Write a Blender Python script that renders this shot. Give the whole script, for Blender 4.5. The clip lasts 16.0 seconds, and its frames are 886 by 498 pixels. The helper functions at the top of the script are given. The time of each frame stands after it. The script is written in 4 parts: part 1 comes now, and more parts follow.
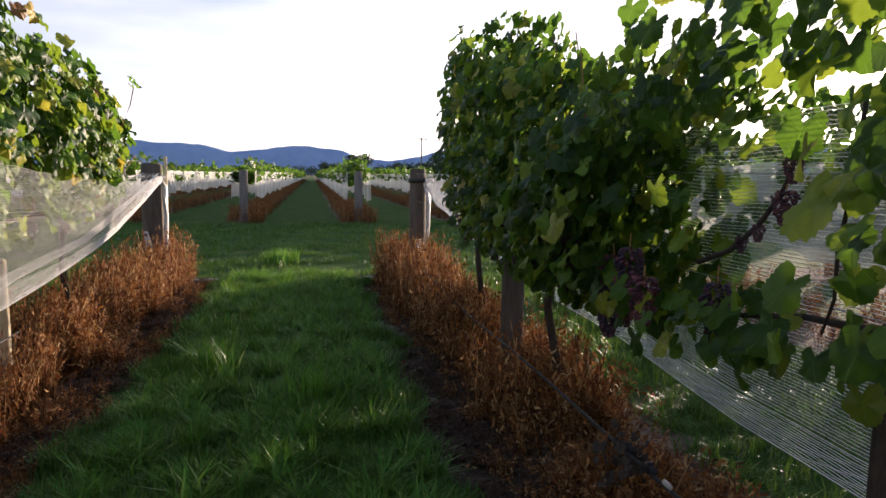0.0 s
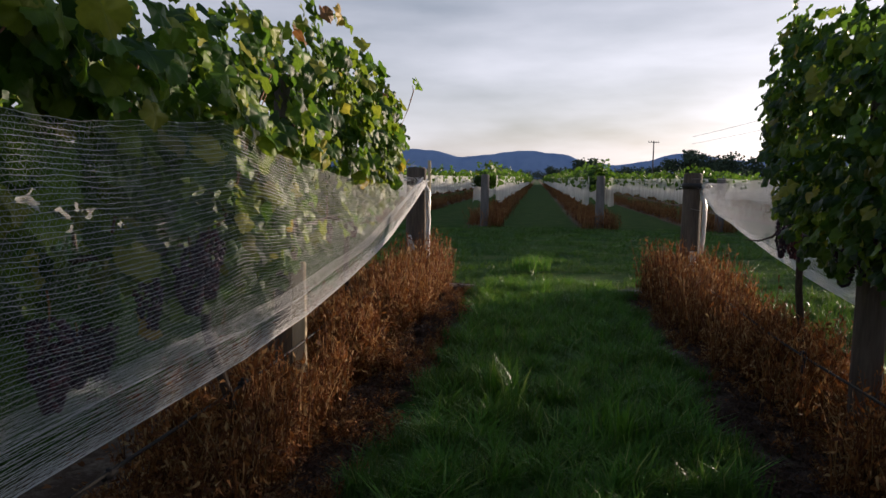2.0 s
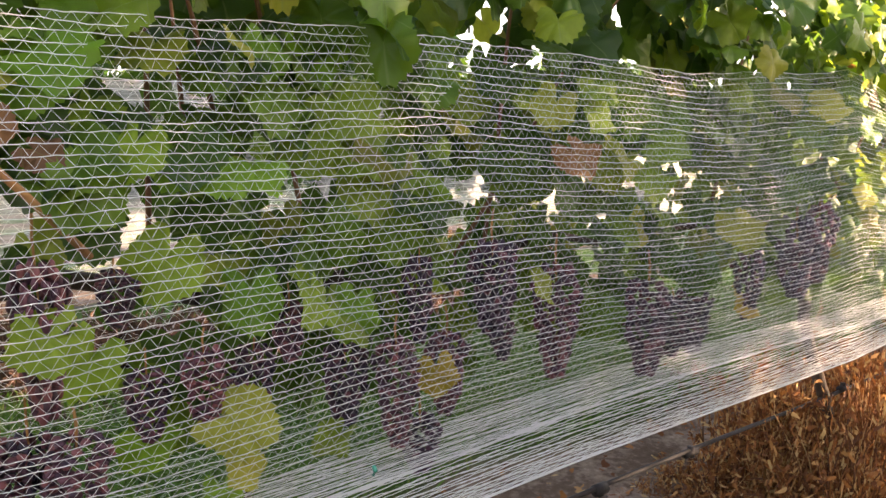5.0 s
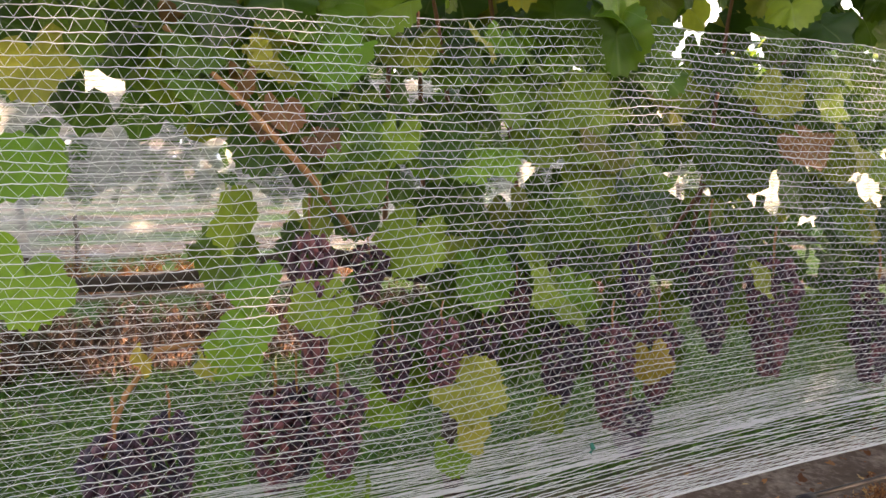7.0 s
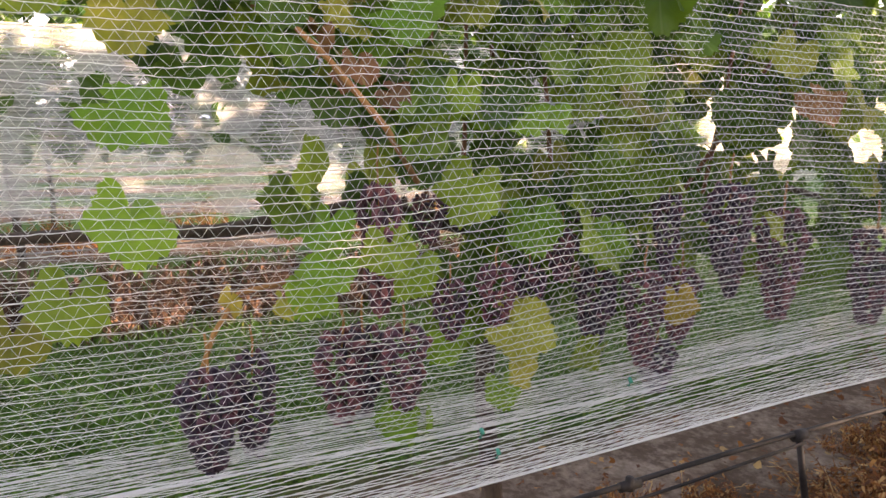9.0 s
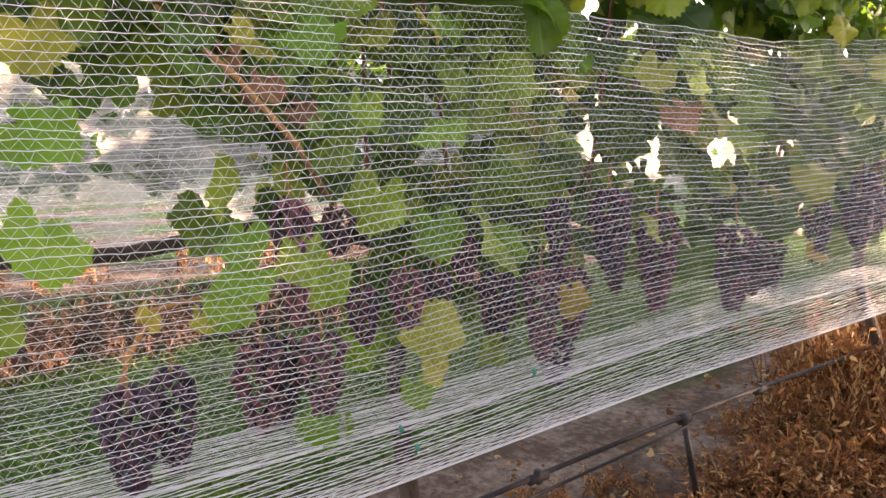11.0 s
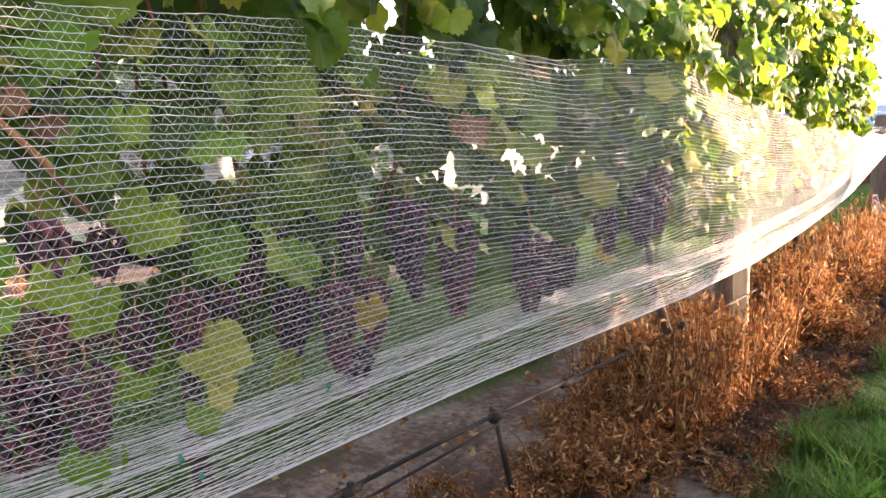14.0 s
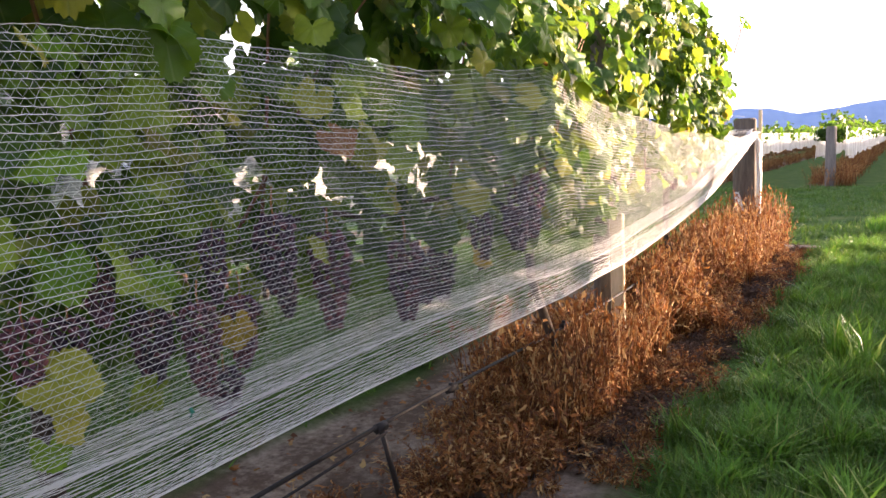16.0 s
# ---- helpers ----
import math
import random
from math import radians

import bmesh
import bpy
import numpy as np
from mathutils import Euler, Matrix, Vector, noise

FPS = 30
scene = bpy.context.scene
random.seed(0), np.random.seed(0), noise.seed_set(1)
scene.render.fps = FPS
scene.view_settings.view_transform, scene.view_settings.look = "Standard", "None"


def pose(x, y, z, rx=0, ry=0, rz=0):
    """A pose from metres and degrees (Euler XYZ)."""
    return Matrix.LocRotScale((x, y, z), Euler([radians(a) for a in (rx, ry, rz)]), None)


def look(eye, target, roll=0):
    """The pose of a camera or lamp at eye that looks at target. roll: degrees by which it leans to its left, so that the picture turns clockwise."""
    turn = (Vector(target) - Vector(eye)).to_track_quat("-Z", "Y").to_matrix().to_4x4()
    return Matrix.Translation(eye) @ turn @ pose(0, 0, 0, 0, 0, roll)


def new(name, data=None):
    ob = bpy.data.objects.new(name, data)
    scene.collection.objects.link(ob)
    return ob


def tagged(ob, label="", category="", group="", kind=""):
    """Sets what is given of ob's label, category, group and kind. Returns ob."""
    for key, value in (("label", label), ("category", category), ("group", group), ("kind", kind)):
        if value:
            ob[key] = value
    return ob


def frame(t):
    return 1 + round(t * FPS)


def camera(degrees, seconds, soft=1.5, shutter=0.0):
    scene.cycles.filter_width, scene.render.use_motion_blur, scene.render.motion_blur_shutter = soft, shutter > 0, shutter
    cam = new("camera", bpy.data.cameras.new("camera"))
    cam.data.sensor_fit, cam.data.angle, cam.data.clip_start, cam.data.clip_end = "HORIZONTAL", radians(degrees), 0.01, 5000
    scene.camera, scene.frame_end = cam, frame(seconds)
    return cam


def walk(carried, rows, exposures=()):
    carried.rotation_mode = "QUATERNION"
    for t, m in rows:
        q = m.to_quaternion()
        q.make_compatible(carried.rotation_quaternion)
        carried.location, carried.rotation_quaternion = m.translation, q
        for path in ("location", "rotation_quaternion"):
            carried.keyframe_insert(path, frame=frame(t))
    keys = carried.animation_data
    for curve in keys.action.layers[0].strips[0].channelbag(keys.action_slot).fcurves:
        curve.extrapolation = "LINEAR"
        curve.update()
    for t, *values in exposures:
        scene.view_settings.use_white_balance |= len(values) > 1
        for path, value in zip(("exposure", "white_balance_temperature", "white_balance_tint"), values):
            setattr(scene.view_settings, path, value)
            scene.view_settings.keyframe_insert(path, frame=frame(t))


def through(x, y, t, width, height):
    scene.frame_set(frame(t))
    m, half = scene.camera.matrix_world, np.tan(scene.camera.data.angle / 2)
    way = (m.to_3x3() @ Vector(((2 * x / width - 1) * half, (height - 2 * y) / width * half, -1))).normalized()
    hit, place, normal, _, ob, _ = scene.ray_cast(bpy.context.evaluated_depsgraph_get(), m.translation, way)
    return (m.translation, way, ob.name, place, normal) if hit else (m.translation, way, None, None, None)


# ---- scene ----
cam = camera(65.0, 16.0)
PATH = [
    (0, (0.028, 0.459, 1.278), (0.396, 2.414, 1.069), 0.7),
    (0.5, (-0.022, 0.547, 1.279), (0.197, 2.525, 1.083), 2.0),
    (1, (-0.154, 0.711, 1.277), (-0.111, 2.705, 1.119), 1.3),
    (1.5, (-0.286, 0.864, 1.294), (-0.314, 2.86, 1.158), 0.5),
    (2, (-0.391, 0.963, 1.272), (-0.653, 2.935, 1.067), 0.9),
    (2.5, (-0.417, 1.12, 1.256), (-1.13, 2.982, 1.1), 0.0),
    (3, (-0.464, 1.194, 1.262), (-1.555, 2.856, 1.043), 0.8),
    (3.5, (-0.455, 1.182, 1.253), (-1.806, 2.642, 1.043), -0.4),
    (4, (-0.498, 1.187, 1.254), (-1.98, 2.505, 0.994), -0.3),
    (4.5, (-0.516, 1.136, 1.196), (-2.056, 2.392, 0.965), -1.3),
    (5, (-0.532, 1.104, 1.196), (-2.121, 2.294, 0.952), -0.2),
    (5.2, (-0.536, 1.091, 1.193), (-2.158, 2.236, 0.953), -0.0),
    (7.3, (-0.533, 0.978, 1.181), (-2.359, 1.75, 0.921), -0.0),
    (7.5, (-0.532, 0.967, 1.178), (-2.353, 1.747, 0.902), 0.2),
    (8, (-0.536, 0.923, 1.17), (-2.344, 1.709, 0.838), 0.4),
    (8.2, (-0.539, 0.906, 1.171), (-2.333, 1.718, 0.824), 0.7),
    (10.3, (-0.499, 0.77, 1.153), (-2.196, 1.778, 0.825), -2.4),
    (10.5, (-0.5, 0.774, 1.148), (-2.168, 1.83, 0.831), -2.5),
    (11, (-0.48, 0.778, 1.149), (-2.099, 1.917, 0.863), -1.5),
    (11.5, (-0.469, 0.788, 1.144), (-2.044, 1.991, 0.872), -1.2),
    (12, (-0.459, 0.802, 1.142), (-1.981, 2.069, 0.861), -1.1),
    (12.5, (-0.445, 0.815, 1.147), (-1.921, 2.134, 0.864), -1.3),
    (13, (-0.424, 0.826, 1.15), (-1.847, 2.204, 0.87), -1.4),
    (13.5, (-0.417, 0.834, 1.152), (-1.807, 2.245, 0.873), -1.6),
    (14, (-0.412, 0.854, 1.156), (-1.739, 2.325, 0.88), -1.8),
    (14.5, (-0.406, 0.866, 1.155), (-1.668, 2.394, 0.882), -2.1),
    (15, (-0.394, 0.876, 1.153), (-1.583, 2.463, 0.888), -2.3),
    (15.5, (-0.385, 0.881, 1.157), (-1.547, 2.489, 0.9), -2.7),
    (16, (-0.366, 0.891, 1.164), (-1.461, 2.543, 0.894), -2.8),
]
# exposure: the phone darkens for the sky, then opens up on the shaded fruit
EXPOSURES = [(0.0, 1.05, 6500, 22), (1.5, 0.42, 6400, 20), (2.5, 0.15, 6500, 20), (3.0, 0.2, 6600, 20), (3.4, 0.7, 6900, 22), (4.0, 2.05, 7400, 25), (4.6, 2.7, 7800, 27), (5.2, 3.0, 8000, 28),
             (8.2, 3.0, 8000, 29), (10.3, 3.08, 8000, 34), (12.0, 3.16, 7800, 35), (14.0, 3.0, 7500, 33), (16.0, 2.5, 7200, 30)]
walk(cam, [(t, look(eye, target, roll)) for t, eye, target, roll in PATH], EXPOSURES)

# ---------------------------------------------------------------- light
SUN_AZ, SUN_EL = radians(46), radians(5.7)          # from +y towards +x, above the horizon
sun_way = Vector((math.sin(SUN_AZ) * math.cos(SUN_EL), math.cos(SUN_AZ) * math.cos(SUN_EL), math.sin(SUN_EL)))
sun = new("sun", bpy.data.lights.new("sun", "SUN"))
sun.data.energy, sun.data.angle, sun.data.color = 5.0, radians(0.8), (1.0, 0.84, 0.62)
sun.matrix_world = look(sun_way * 50, (0, 0, 0))


def build_world():
    w = bpy.data.worlds.new("evening_sky")
    scene.world = w
    w.use_nodes = True
    nt = w.node_tree
    nt.nodes.clear()
    out, bg = nt.nodes.new("ShaderNodeOutputWorld"), nt.nodes.new("ShaderNodeBackground")
    sky = nt.nodes.new("ShaderNodeTexSky")
    sky.sky_type, sky.sun_disc, sky.sun_elevation, sky.sun_rotation = "NISHITA", False, SUN_EL, SUN_AZ
    sky.air_density, sky.dust_density = 1.0, 0.7
    coord, mapping = nt.nodes.new("ShaderNodeTexCoord"), nt.nodes.new("ShaderNodeMapping")
    mapping.inputs["Scale"].default_value = (1.6, 1.6, 7.0)
    clouds, ramp = nt.nodes.new("ShaderNodeTexNoise"), nt.nodes.new("ShaderNodeValToRGB")
    clouds.inputs["Scale"].default_value, clouds.inputs["Detail"].default_value = 1.5, 6
    clouds.inputs["Roughness"].default_value = 0.5
    ramp.color_ramp.elements[0].position, ramp.color_ramp.elements[1].position = 0.18, 0.74
    mix = nt.nodes.new("ShaderNodeMix")
    mix.data_type = "RGBA"
    grey, lift = nt.nodes.new("ShaderNodeHueSaturation"), nt.nodes.new("ShaderNodeMix")
    grey.inputs["Saturation"].default_value, grey.inputs["Value"].default_value = 0.12, 2.3
    lift.data_type, lift.blend_type = "RGBA", "ADD"
    lift.inputs["Factor"].default_value, lift.inputs["B"].default_value = 1.0, (3.5, 4.15, 5.0, 1)   # thin veil of cloud
    link = nt.links.new
    link(coord.outputs["Generated"], mapping.inputs["Vector"])
    link(mapping.outputs["Vector"], clouds.inputs["Vector"])
    link(clouds.outputs["Fac"], ramp.inputs["Fac"])
    # the veil lies low in the sky and thins out overhead
    height, fade, veil = nt.nodes.new("ShaderNodeSeparateXYZ"), nt.nodes.new("ShaderNodeMapRange"), nt.nodes.new("ShaderNodeMath")
    fade.inputs["From Min"].default_value, fade.inputs["From Max"].default_value = 0.24, 0.55
    fade.inputs["To Min"].default_value, fade.inputs["To Max"].default_value = 1.0, 0.08
    veil.operation = "MULTIPLY"
    link(coord.outputs["Generated"], height.inputs["Vector"])
    link(height.outputs["Z"], fade.inputs["Value"])
    link(ramp.outputs["Color"], veil.inputs[0])
    link(fade.outputs["Result"], veil.inputs[1])
    link(veil.outputs["Value"], mix.inputs["Factor"])
    haze = nt.nodes.new("ShaderNodeMix")
    haze.data_type, haze.blend_type = "RGBA", "ADD"
    haze.inputs["Factor"].default_value, haze.inputs["B"].default_value = 1.0, (0.7, 1.1, 1.9, 1)
    link(sky.outputs["Color"], haze.inputs["A"])
    link(haze.outputs["Result"], mix.inputs["A"])
    link(sky.outputs["Color"], grey.inputs["Color"])
    link(grey.outputs["Color"], lift.inputs["A"])
    link(lift.outputs["Result"], mix.inputs["B"])
    link(mix.outputs["Result"], bg.inputs["Color"])
    bg.inputs["Strength"].default_value = 0.06
    link(bg.outputs["Background"], out.inputs["Surface"])


build_world()


# ---------------------------------------------------------------- materials
class Mat:
    """A node material: n() adds a node, wires given as sockets are linked."""

    def __init__(self, name):
        self.m = bpy.data.materials.new(name)
        self.m.use_nodes = True
        self.t = self.m.node_tree
        self.t.nodes.clear()
        self.out = self.t.nodes.new("ShaderNodeOutputMaterial")

    def n(self, kind, **ins):
        node = self.t.nodes.new("ShaderNode" + kind)
        for k, v in ins.items():
            self.put(node, k.replace("_", " "), v)
        return node

    def put(self, node, key, v):
        sock = node.inputs[int(key)] if key.isdigit() else node.inputs[key]
        if isinstance(v, bpy.types.NodeSocket):
            self.t.links.new(v, sock)
        else:
            sock.default_value = v

    def math(self, op, a, b=0.0, clamp=False):
        node = self.n("Math")
        node.operation, node.use_clamp = op, clamp
        self.put(node, "0", a)
        self.put(node, "1", b)
        return node.outputs[0]

    def noise(self, scale, detail=4.0, vec=None, rough=0.55):
        node = self.n("TexNoise", Scale=scale, Detail=detail, Roughness=rough)
        if vec is not None:
            self.put(node, "Vector", vec)
        return node.outputs["Fac"]

    def ramp(self, fac, stops):
        node = self.n("ValToRGB", Fac=fac)
        els = node.color_ramp.elements
        while len(els) < len(stops):
            els.new(0.5)
        for e, (p, c) in zip(els, stops):
            e.position, e.color = p, (*c, 1)
        return node.outputs["Color"]

    def mix(self, fac, a, b, blend="MIX"):
        node = self.n("Mix")
        node.data_type, node.blend_type = "RGBA", blend
        for key, v in ((0, fac), (6, a), (7, b)):
            if isinstance(v, bpy.types.NodeSocket):
                self.t.links.new(v, node.inputs[key])
            else:
                node.inputs[key].default_value = (*v, 1) if isinstance(v, tuple) else v
        return node.outputs[2]

    def pos(self):
        return self.n("NewGeometry").outputs["Position"]

    def bump(self, height, strength, distance=0.01):
        return self.n("Bump", Height=height, Strength=strength, Distance=distance).outputs["Normal"]

    def surface(self, shader):
        self.t.links.new(shader, self.out.inputs["Surface"])
        return self.m

    def pbr(self, color, rough=0.7, normal=None, **more):
        node = self.n("BsdfPrincipled")
        self.put(node, "Base Color", (*color, 1) if isinstance(color, tuple) else color)
        self.put(node, "Roughness", rough)
        if normal is not None:
            self.put(node, "Normal", normal)
        for k, v in more.items():
            self.put(node, k.replace("_", " "), v)
        return node.outputs[0]

    def see_through(self, shader, color, amount):
        tr = self.n("BsdfTranslucent")
        self.put(tr, "Color", (*color, 1) if isinstance(color, tuple) else color)
        node = self.n("MixShader")
        self.put(node, "0", amount)
        self.t.links.new(shader, node.inputs[1])
        self.t.links.new(tr.outputs[0], node.inputs[2])
        return node.outputs[0]

    def chance(self):
        """A number of its own for every object and every loose piece of a joined mesh."""
        a = self.n("ObjectInfo").outputs["Random"]
        b = self.n("NewGeometry").outputs["Random Per Island"]
        return self.math("FRACT", self.math("ADD", a, b))


def leaf_material(name, stops, glow, through=0.42):
    m = Mat(name)
    tone = m.ramp(m.chance(), stops)
    uv = m.n("UVMap").outputs["UV"]
    sep = m.n("SeparateXYZ", Vector=uv)
    ang = m.math("ARCTAN2", sep.outputs[0], sep.outputs[1])
    fan = m.math("ABSOLUTE", m.math("SINE", m.math("MULTIPLY", ang, 3.4)))
    vein = m.math("SUBTRACT", 1.0, m.math("MULTIPLY", fan, 9.0), True)
    mottled = m.mix(m.math("MULTIPLY", m.noise(60, 3, m.pos()), 0.55), tone, (0.025, 0.05, 0.012))
    color = m.mix(m.math("MULTIPLY", vein, 0.45), mottled, (0.20, 0.27, 0.09))
    normal = m.bump(m.math("ADD", m.math("MULTIPLY", vein, -0.6), m.noise(130, 2, m.pos())), 0.35, 0.004)
    shader = m.pbr(color, 0.45, normal, Specular_IOR_Level=0.34)
    lit = m.mix(0.55, color, glow)
    return m.surface(m.see_through(shader, lit, through))


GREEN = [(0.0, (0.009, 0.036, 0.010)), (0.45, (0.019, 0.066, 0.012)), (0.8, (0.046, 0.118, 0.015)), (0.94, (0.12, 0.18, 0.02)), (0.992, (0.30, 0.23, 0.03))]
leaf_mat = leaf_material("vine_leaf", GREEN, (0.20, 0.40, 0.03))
# lighter copy of the same leaf: light on the crown put into colour
sunny_leaf_mat = leaf_material("vine_leaf_sunny", [(0.0, (0.035, 0.12, 0.010)), (0.5, (0.12, 0.26, 0.018)), (0.85, (0.26, 0.37, 0.032)), (0.97, (0.42, 0.40, 0.05))], (0.32, 0.42, 0.03))
# brightest leaf copy: looks lit through its raised green alone
highlit_leaf_mat = leaf_material("vine_leaf_highlit", [(0.0, (0.13, 0.34, 0.022)), (0.6, (0.21, 0.44, 0.030)), (0.9, (0.34, 0.50, 0.045))], (0.36, 0.5, 0.03))
yellow_mat = leaf_material("vine_leaf_yellow", [(0.0, (0.50, 0.56, 0.08)), (0.6, (0.64, 0.62, 0.10)), (1.0, (0.60, 0.36, 0.05))], (0.5, 0.42, 0.04))
brown_mat = leaf_material("vine_leaf_withered", [(0.0, (0.26, 0.11, 0.05)), (0.6, (0.36, 0.16, 0.06)), (1.0, (0.20, 0.09, 0.05))], (0.4, 0.15, 0.04), 0.3)


def plain(name, a, b, scale, rough=0.7, bump=0.4, fine=6.0, dist=0.01, stretch=(1, 1, 1), **more):
    m = Mat(name)
    p = m.n("Mapping", Vector=m.pos(), Scale=stretch).outputs[0]
    big, small = m.noise(scale, 5, p), m.noise(scale * fine, 4, p)
    mixed = m.math("ADD", m.math("MULTIPLY", big, 0.6), m.math("MULTIPLY", small, 0.4))
    color = m.ramp(mixed, [(0.32, a), (0.68, b)])
    return m.surface(m.pbr(color, rough, m.bump(mixed, bump, dist), **more))


def berry_material():
    m = Mat("grape_skin")
    dusk = m.ramp(m.chance(), [(0.0, (0.010, 0.006, 0.018)), (0.45, (0.028, 0.010, 0.030)), (0.8, (0.070, 0.017, 0.036)), (0.97, (0.15, 0.035, 0.045))])
    pink = m.ramp(m.chance(), [(0.0, (0.045, 0.012, 0.024)), (0.5, (0.15, 0.030, 0.045)), (0.9, (0.30, 0.085, 0.075))])
    tone = m.mix(m.math("MULTIPLY", m.math("SUBTRACT", m.n("ObjectInfo").outputs["Random"], 0.55, True), 2.0, True), dusk, pink)
    bloom = m.mix(m.math("MULTIPLY", m.noise(45, 4, m.pos()), 0.2), tone, (0.085, 0.065, 0.12))
    return m.surface(m.pbr(bloom, 0.42, None, Specular_IOR_Level=0.5))


def weed_material():
    m = Mat("dry_weed")
    tone = m.ramp(m.chance(), [(0.0, (0.065, 0.022, 0.008)), (0.33, (0.20, 0.068, 0.015)), (0.70, (0.40, 0.165, 0.040)), (0.94, (0.58, 0.39, 0.17))])
    patchy = m.mix(m.math("MULTIPLY", m.noise(1.6, 3, m.pos()), 0.5), tone, (0.17, 0.06, 0.022))
    return m.surface(m.see_through(m.pbr(patchy, 0.85), patchy, 0.25))


def matted_shade_material():
    m = Mat("matted_shaded_weed")
    tone = m.ramp(m.chance(), [(0.0, (0.040, 0.020, 0.013)), (0.5, (0.095, 0.046, 0.026)), (0.9, (0.20, 0.105, 0.055))])
    return m.surface(m.pbr(m.mix(m.noise(3.0, 4, m.pos()), tone, (0.06, 0.032, 0.022)), 0.9))


def grass_material(name, gain):
    m = Mat(name)
    # the larger factor lightens the blades in place of highlights
    k = 0.92 if gain < 2 else 1.5
    tone = m.ramp(m.chance(), [(0.0, (0.022 * k, 0.085 * k, 0.009 * k)), (0.5, (0.055 * k, 0.175 * k, 0.016 * k)), (0.88, (0.12 * k, 0.27 * k, 0.03 * k)), (0.97, (0.32 * k, 0.32 * k, 0.11 * k))])
    patch = m.mix(m.math("MULTIPLY", m.noise(0.9, 4, m.pos()), 0.6), tone, (0.045 * gain, 0.13 * gain, 0.016 * gain))
    return m.surface(m.see_through(m.pbr(patch, 0.42, None, Specular_IOR_Level=0.34), m.mix(0.5, patch, (0.2, 0.34, 0.03)), 0.35))


def ground_material():
    """Mown grass in the alleys and headland, bare soil along every vine row."""
    m = Mat("vineyard_ground")
    p = m.pos()
    sep = m.n("SeparateXYZ", Vector=p)
    x, y = sep.outputs[0], sep.outputs[1]
    off = m.math("ABSOLUTE", m.math("SUBTRACT", m.math("FRACT", m.math("DIVIDE", m.math("ADD", x, 300.0 - 1.12), 3.0)), 0.5))
    wob = m.math("MULTIPLY", m.math("SUBTRACT", m.noise(2.2, 4, p), 0.5), 0.12)
    # off is 0.5 on a vine row and 0 in the middle of an alley
    narrow = m.math("MULTIPLY", m.math("SUBTRACT", y, 15.0, True), 0.11)       # grass closes in on the rows past the headland
    strip = m.math("MULTIPLY", m.math("SUBTRACT", m.math("SUBTRACT", m.math("ADD", off, wob), narrow), 0.228), 14.0, True)
    head = m.math("MULTIPLY", m.math("MULTIPLY", m.math("SUBTRACT", y, 9.35), 3.0, True), m.math("MULTIPLY", m.math("SUBTRACT", 18.9, y), 3.0, True), True)
    soil_mask = m.math("MULTIPLY", strip, m.math("SUBTRACT", 1.0, head), True)
    grass = m.ramp(m.noise(2.0, 8, p, 0.72), [(0.25, (0.020, 0.052, 0.010)), (0.5, (0.045, 0.108, 0.017)), (0.75, (0.12, 0.145, 0.042))])
    grain = m.noise(26, 8, p, 0.7)
    soil = m.ramp(m.math("ADD", m.math("MULTIPLY", m.noise(2.1, 5, p), 0.55), m.math("MULTIPLY", grain, 0.45)), [(0.30, (0.050, 0.032, 0.022)), (0.47, (0.13, 0.088, 0.062)), (0.66, (0.40, 0.31, 0.24))])
    color = m.mix(soil_mask, grass, soil)
    return m.surface(m.pbr(color, 0.95, m.bump(m.math("ADD", grain, m.noise(7, 4, p)), 0.7, 0.03), Specular_IOR_Level=0.1))


def net_sheet_material(name, cover):
    """Knitted net too far off for single threads: white knit with open holes."""
    m = Mat(name)
    p = m.pos()
    fold = m.noise(5.0, 4, m.n("Mapping", Vector=p, Scale=(1, 1, 0.25)).outputs[0])
    wave = m.n("TexWave", Vector=p, Scale=14.0, Distortion=1.2, Detail=2.0)
    wave.bands_direction = "Z"
    amount = m.math("ADD", m.math("MULTIPLY", fold, 0.7), m.math("MULTIPLY", wave.outputs["Fac"], 0.14))
    solid = m.math("ADD", amount, cover - 0.42, True)
    shader = m.see_through(m.pbr((0.80, 0.80, 0.80), 0.6), (0.8, 0.8, 0.78), 0.35)
    hole = m.n("BsdfTransparent")
    node = m.n("MixShader")
    m.put(node, "0", solid)
    m.t.links.new(hole.outputs[0], node.inputs[1])
    m.t.links.new(shader, node.inputs[2])
    return m.surface(node.outputs[0])


def thread_material():
    m = Mat("net_thread")
    color = m.mix(m.noise(8, 3, m.pos()), (0.90, 0.90, 0.91), (0.95, 0.945, 0.93))
    return m.surface(m.see_through(m.pbr(color, 0.35), (0.93, 0.92, 0.90), 0.3))


matted_shade_mat = matted_shade_material()
berry_mat, weed_mat, grass_mat, ground_mat = berry_material(), weed_material(), grass_material("grass_blade", 1.0), ground_material()
# lighter copy of the grass, its highlights painted into the tone
highlit_grass_mat = grass_material("highlit_grass_blade", 2.6)
thread_mat = thread_material()
net_far_mat = net_sheet_material("net_knit", 0.55)
net_behind_mat = net_sheet_material("net_knit_thin", 0.35)
bark_mat = plain("vine_bark", (0.03, 0.02, 0.015), (0.085, 0.058, 0.042), 30, 0.9, 0.8, 4, 0.01, (1, 1, 0.25))
cane_mat = plain("vine_cane", (0.16, 0.065, 0.03), (0.30, 0.14, 0.06), 40, 0.7, 0.3)
stalk_mat = plain("bunch_stalk", (0.30, 0.12, 0.04), (0.42, 0.22, 0.07), 60, 0.7, 0.2)
post_mat = plain("weathered_post", (0.05, 0.038, 0.03), (0.17, 0.14, 0.115), 14, 0.9, 0.7, 5, 0.01, (1, 1, 0.12))
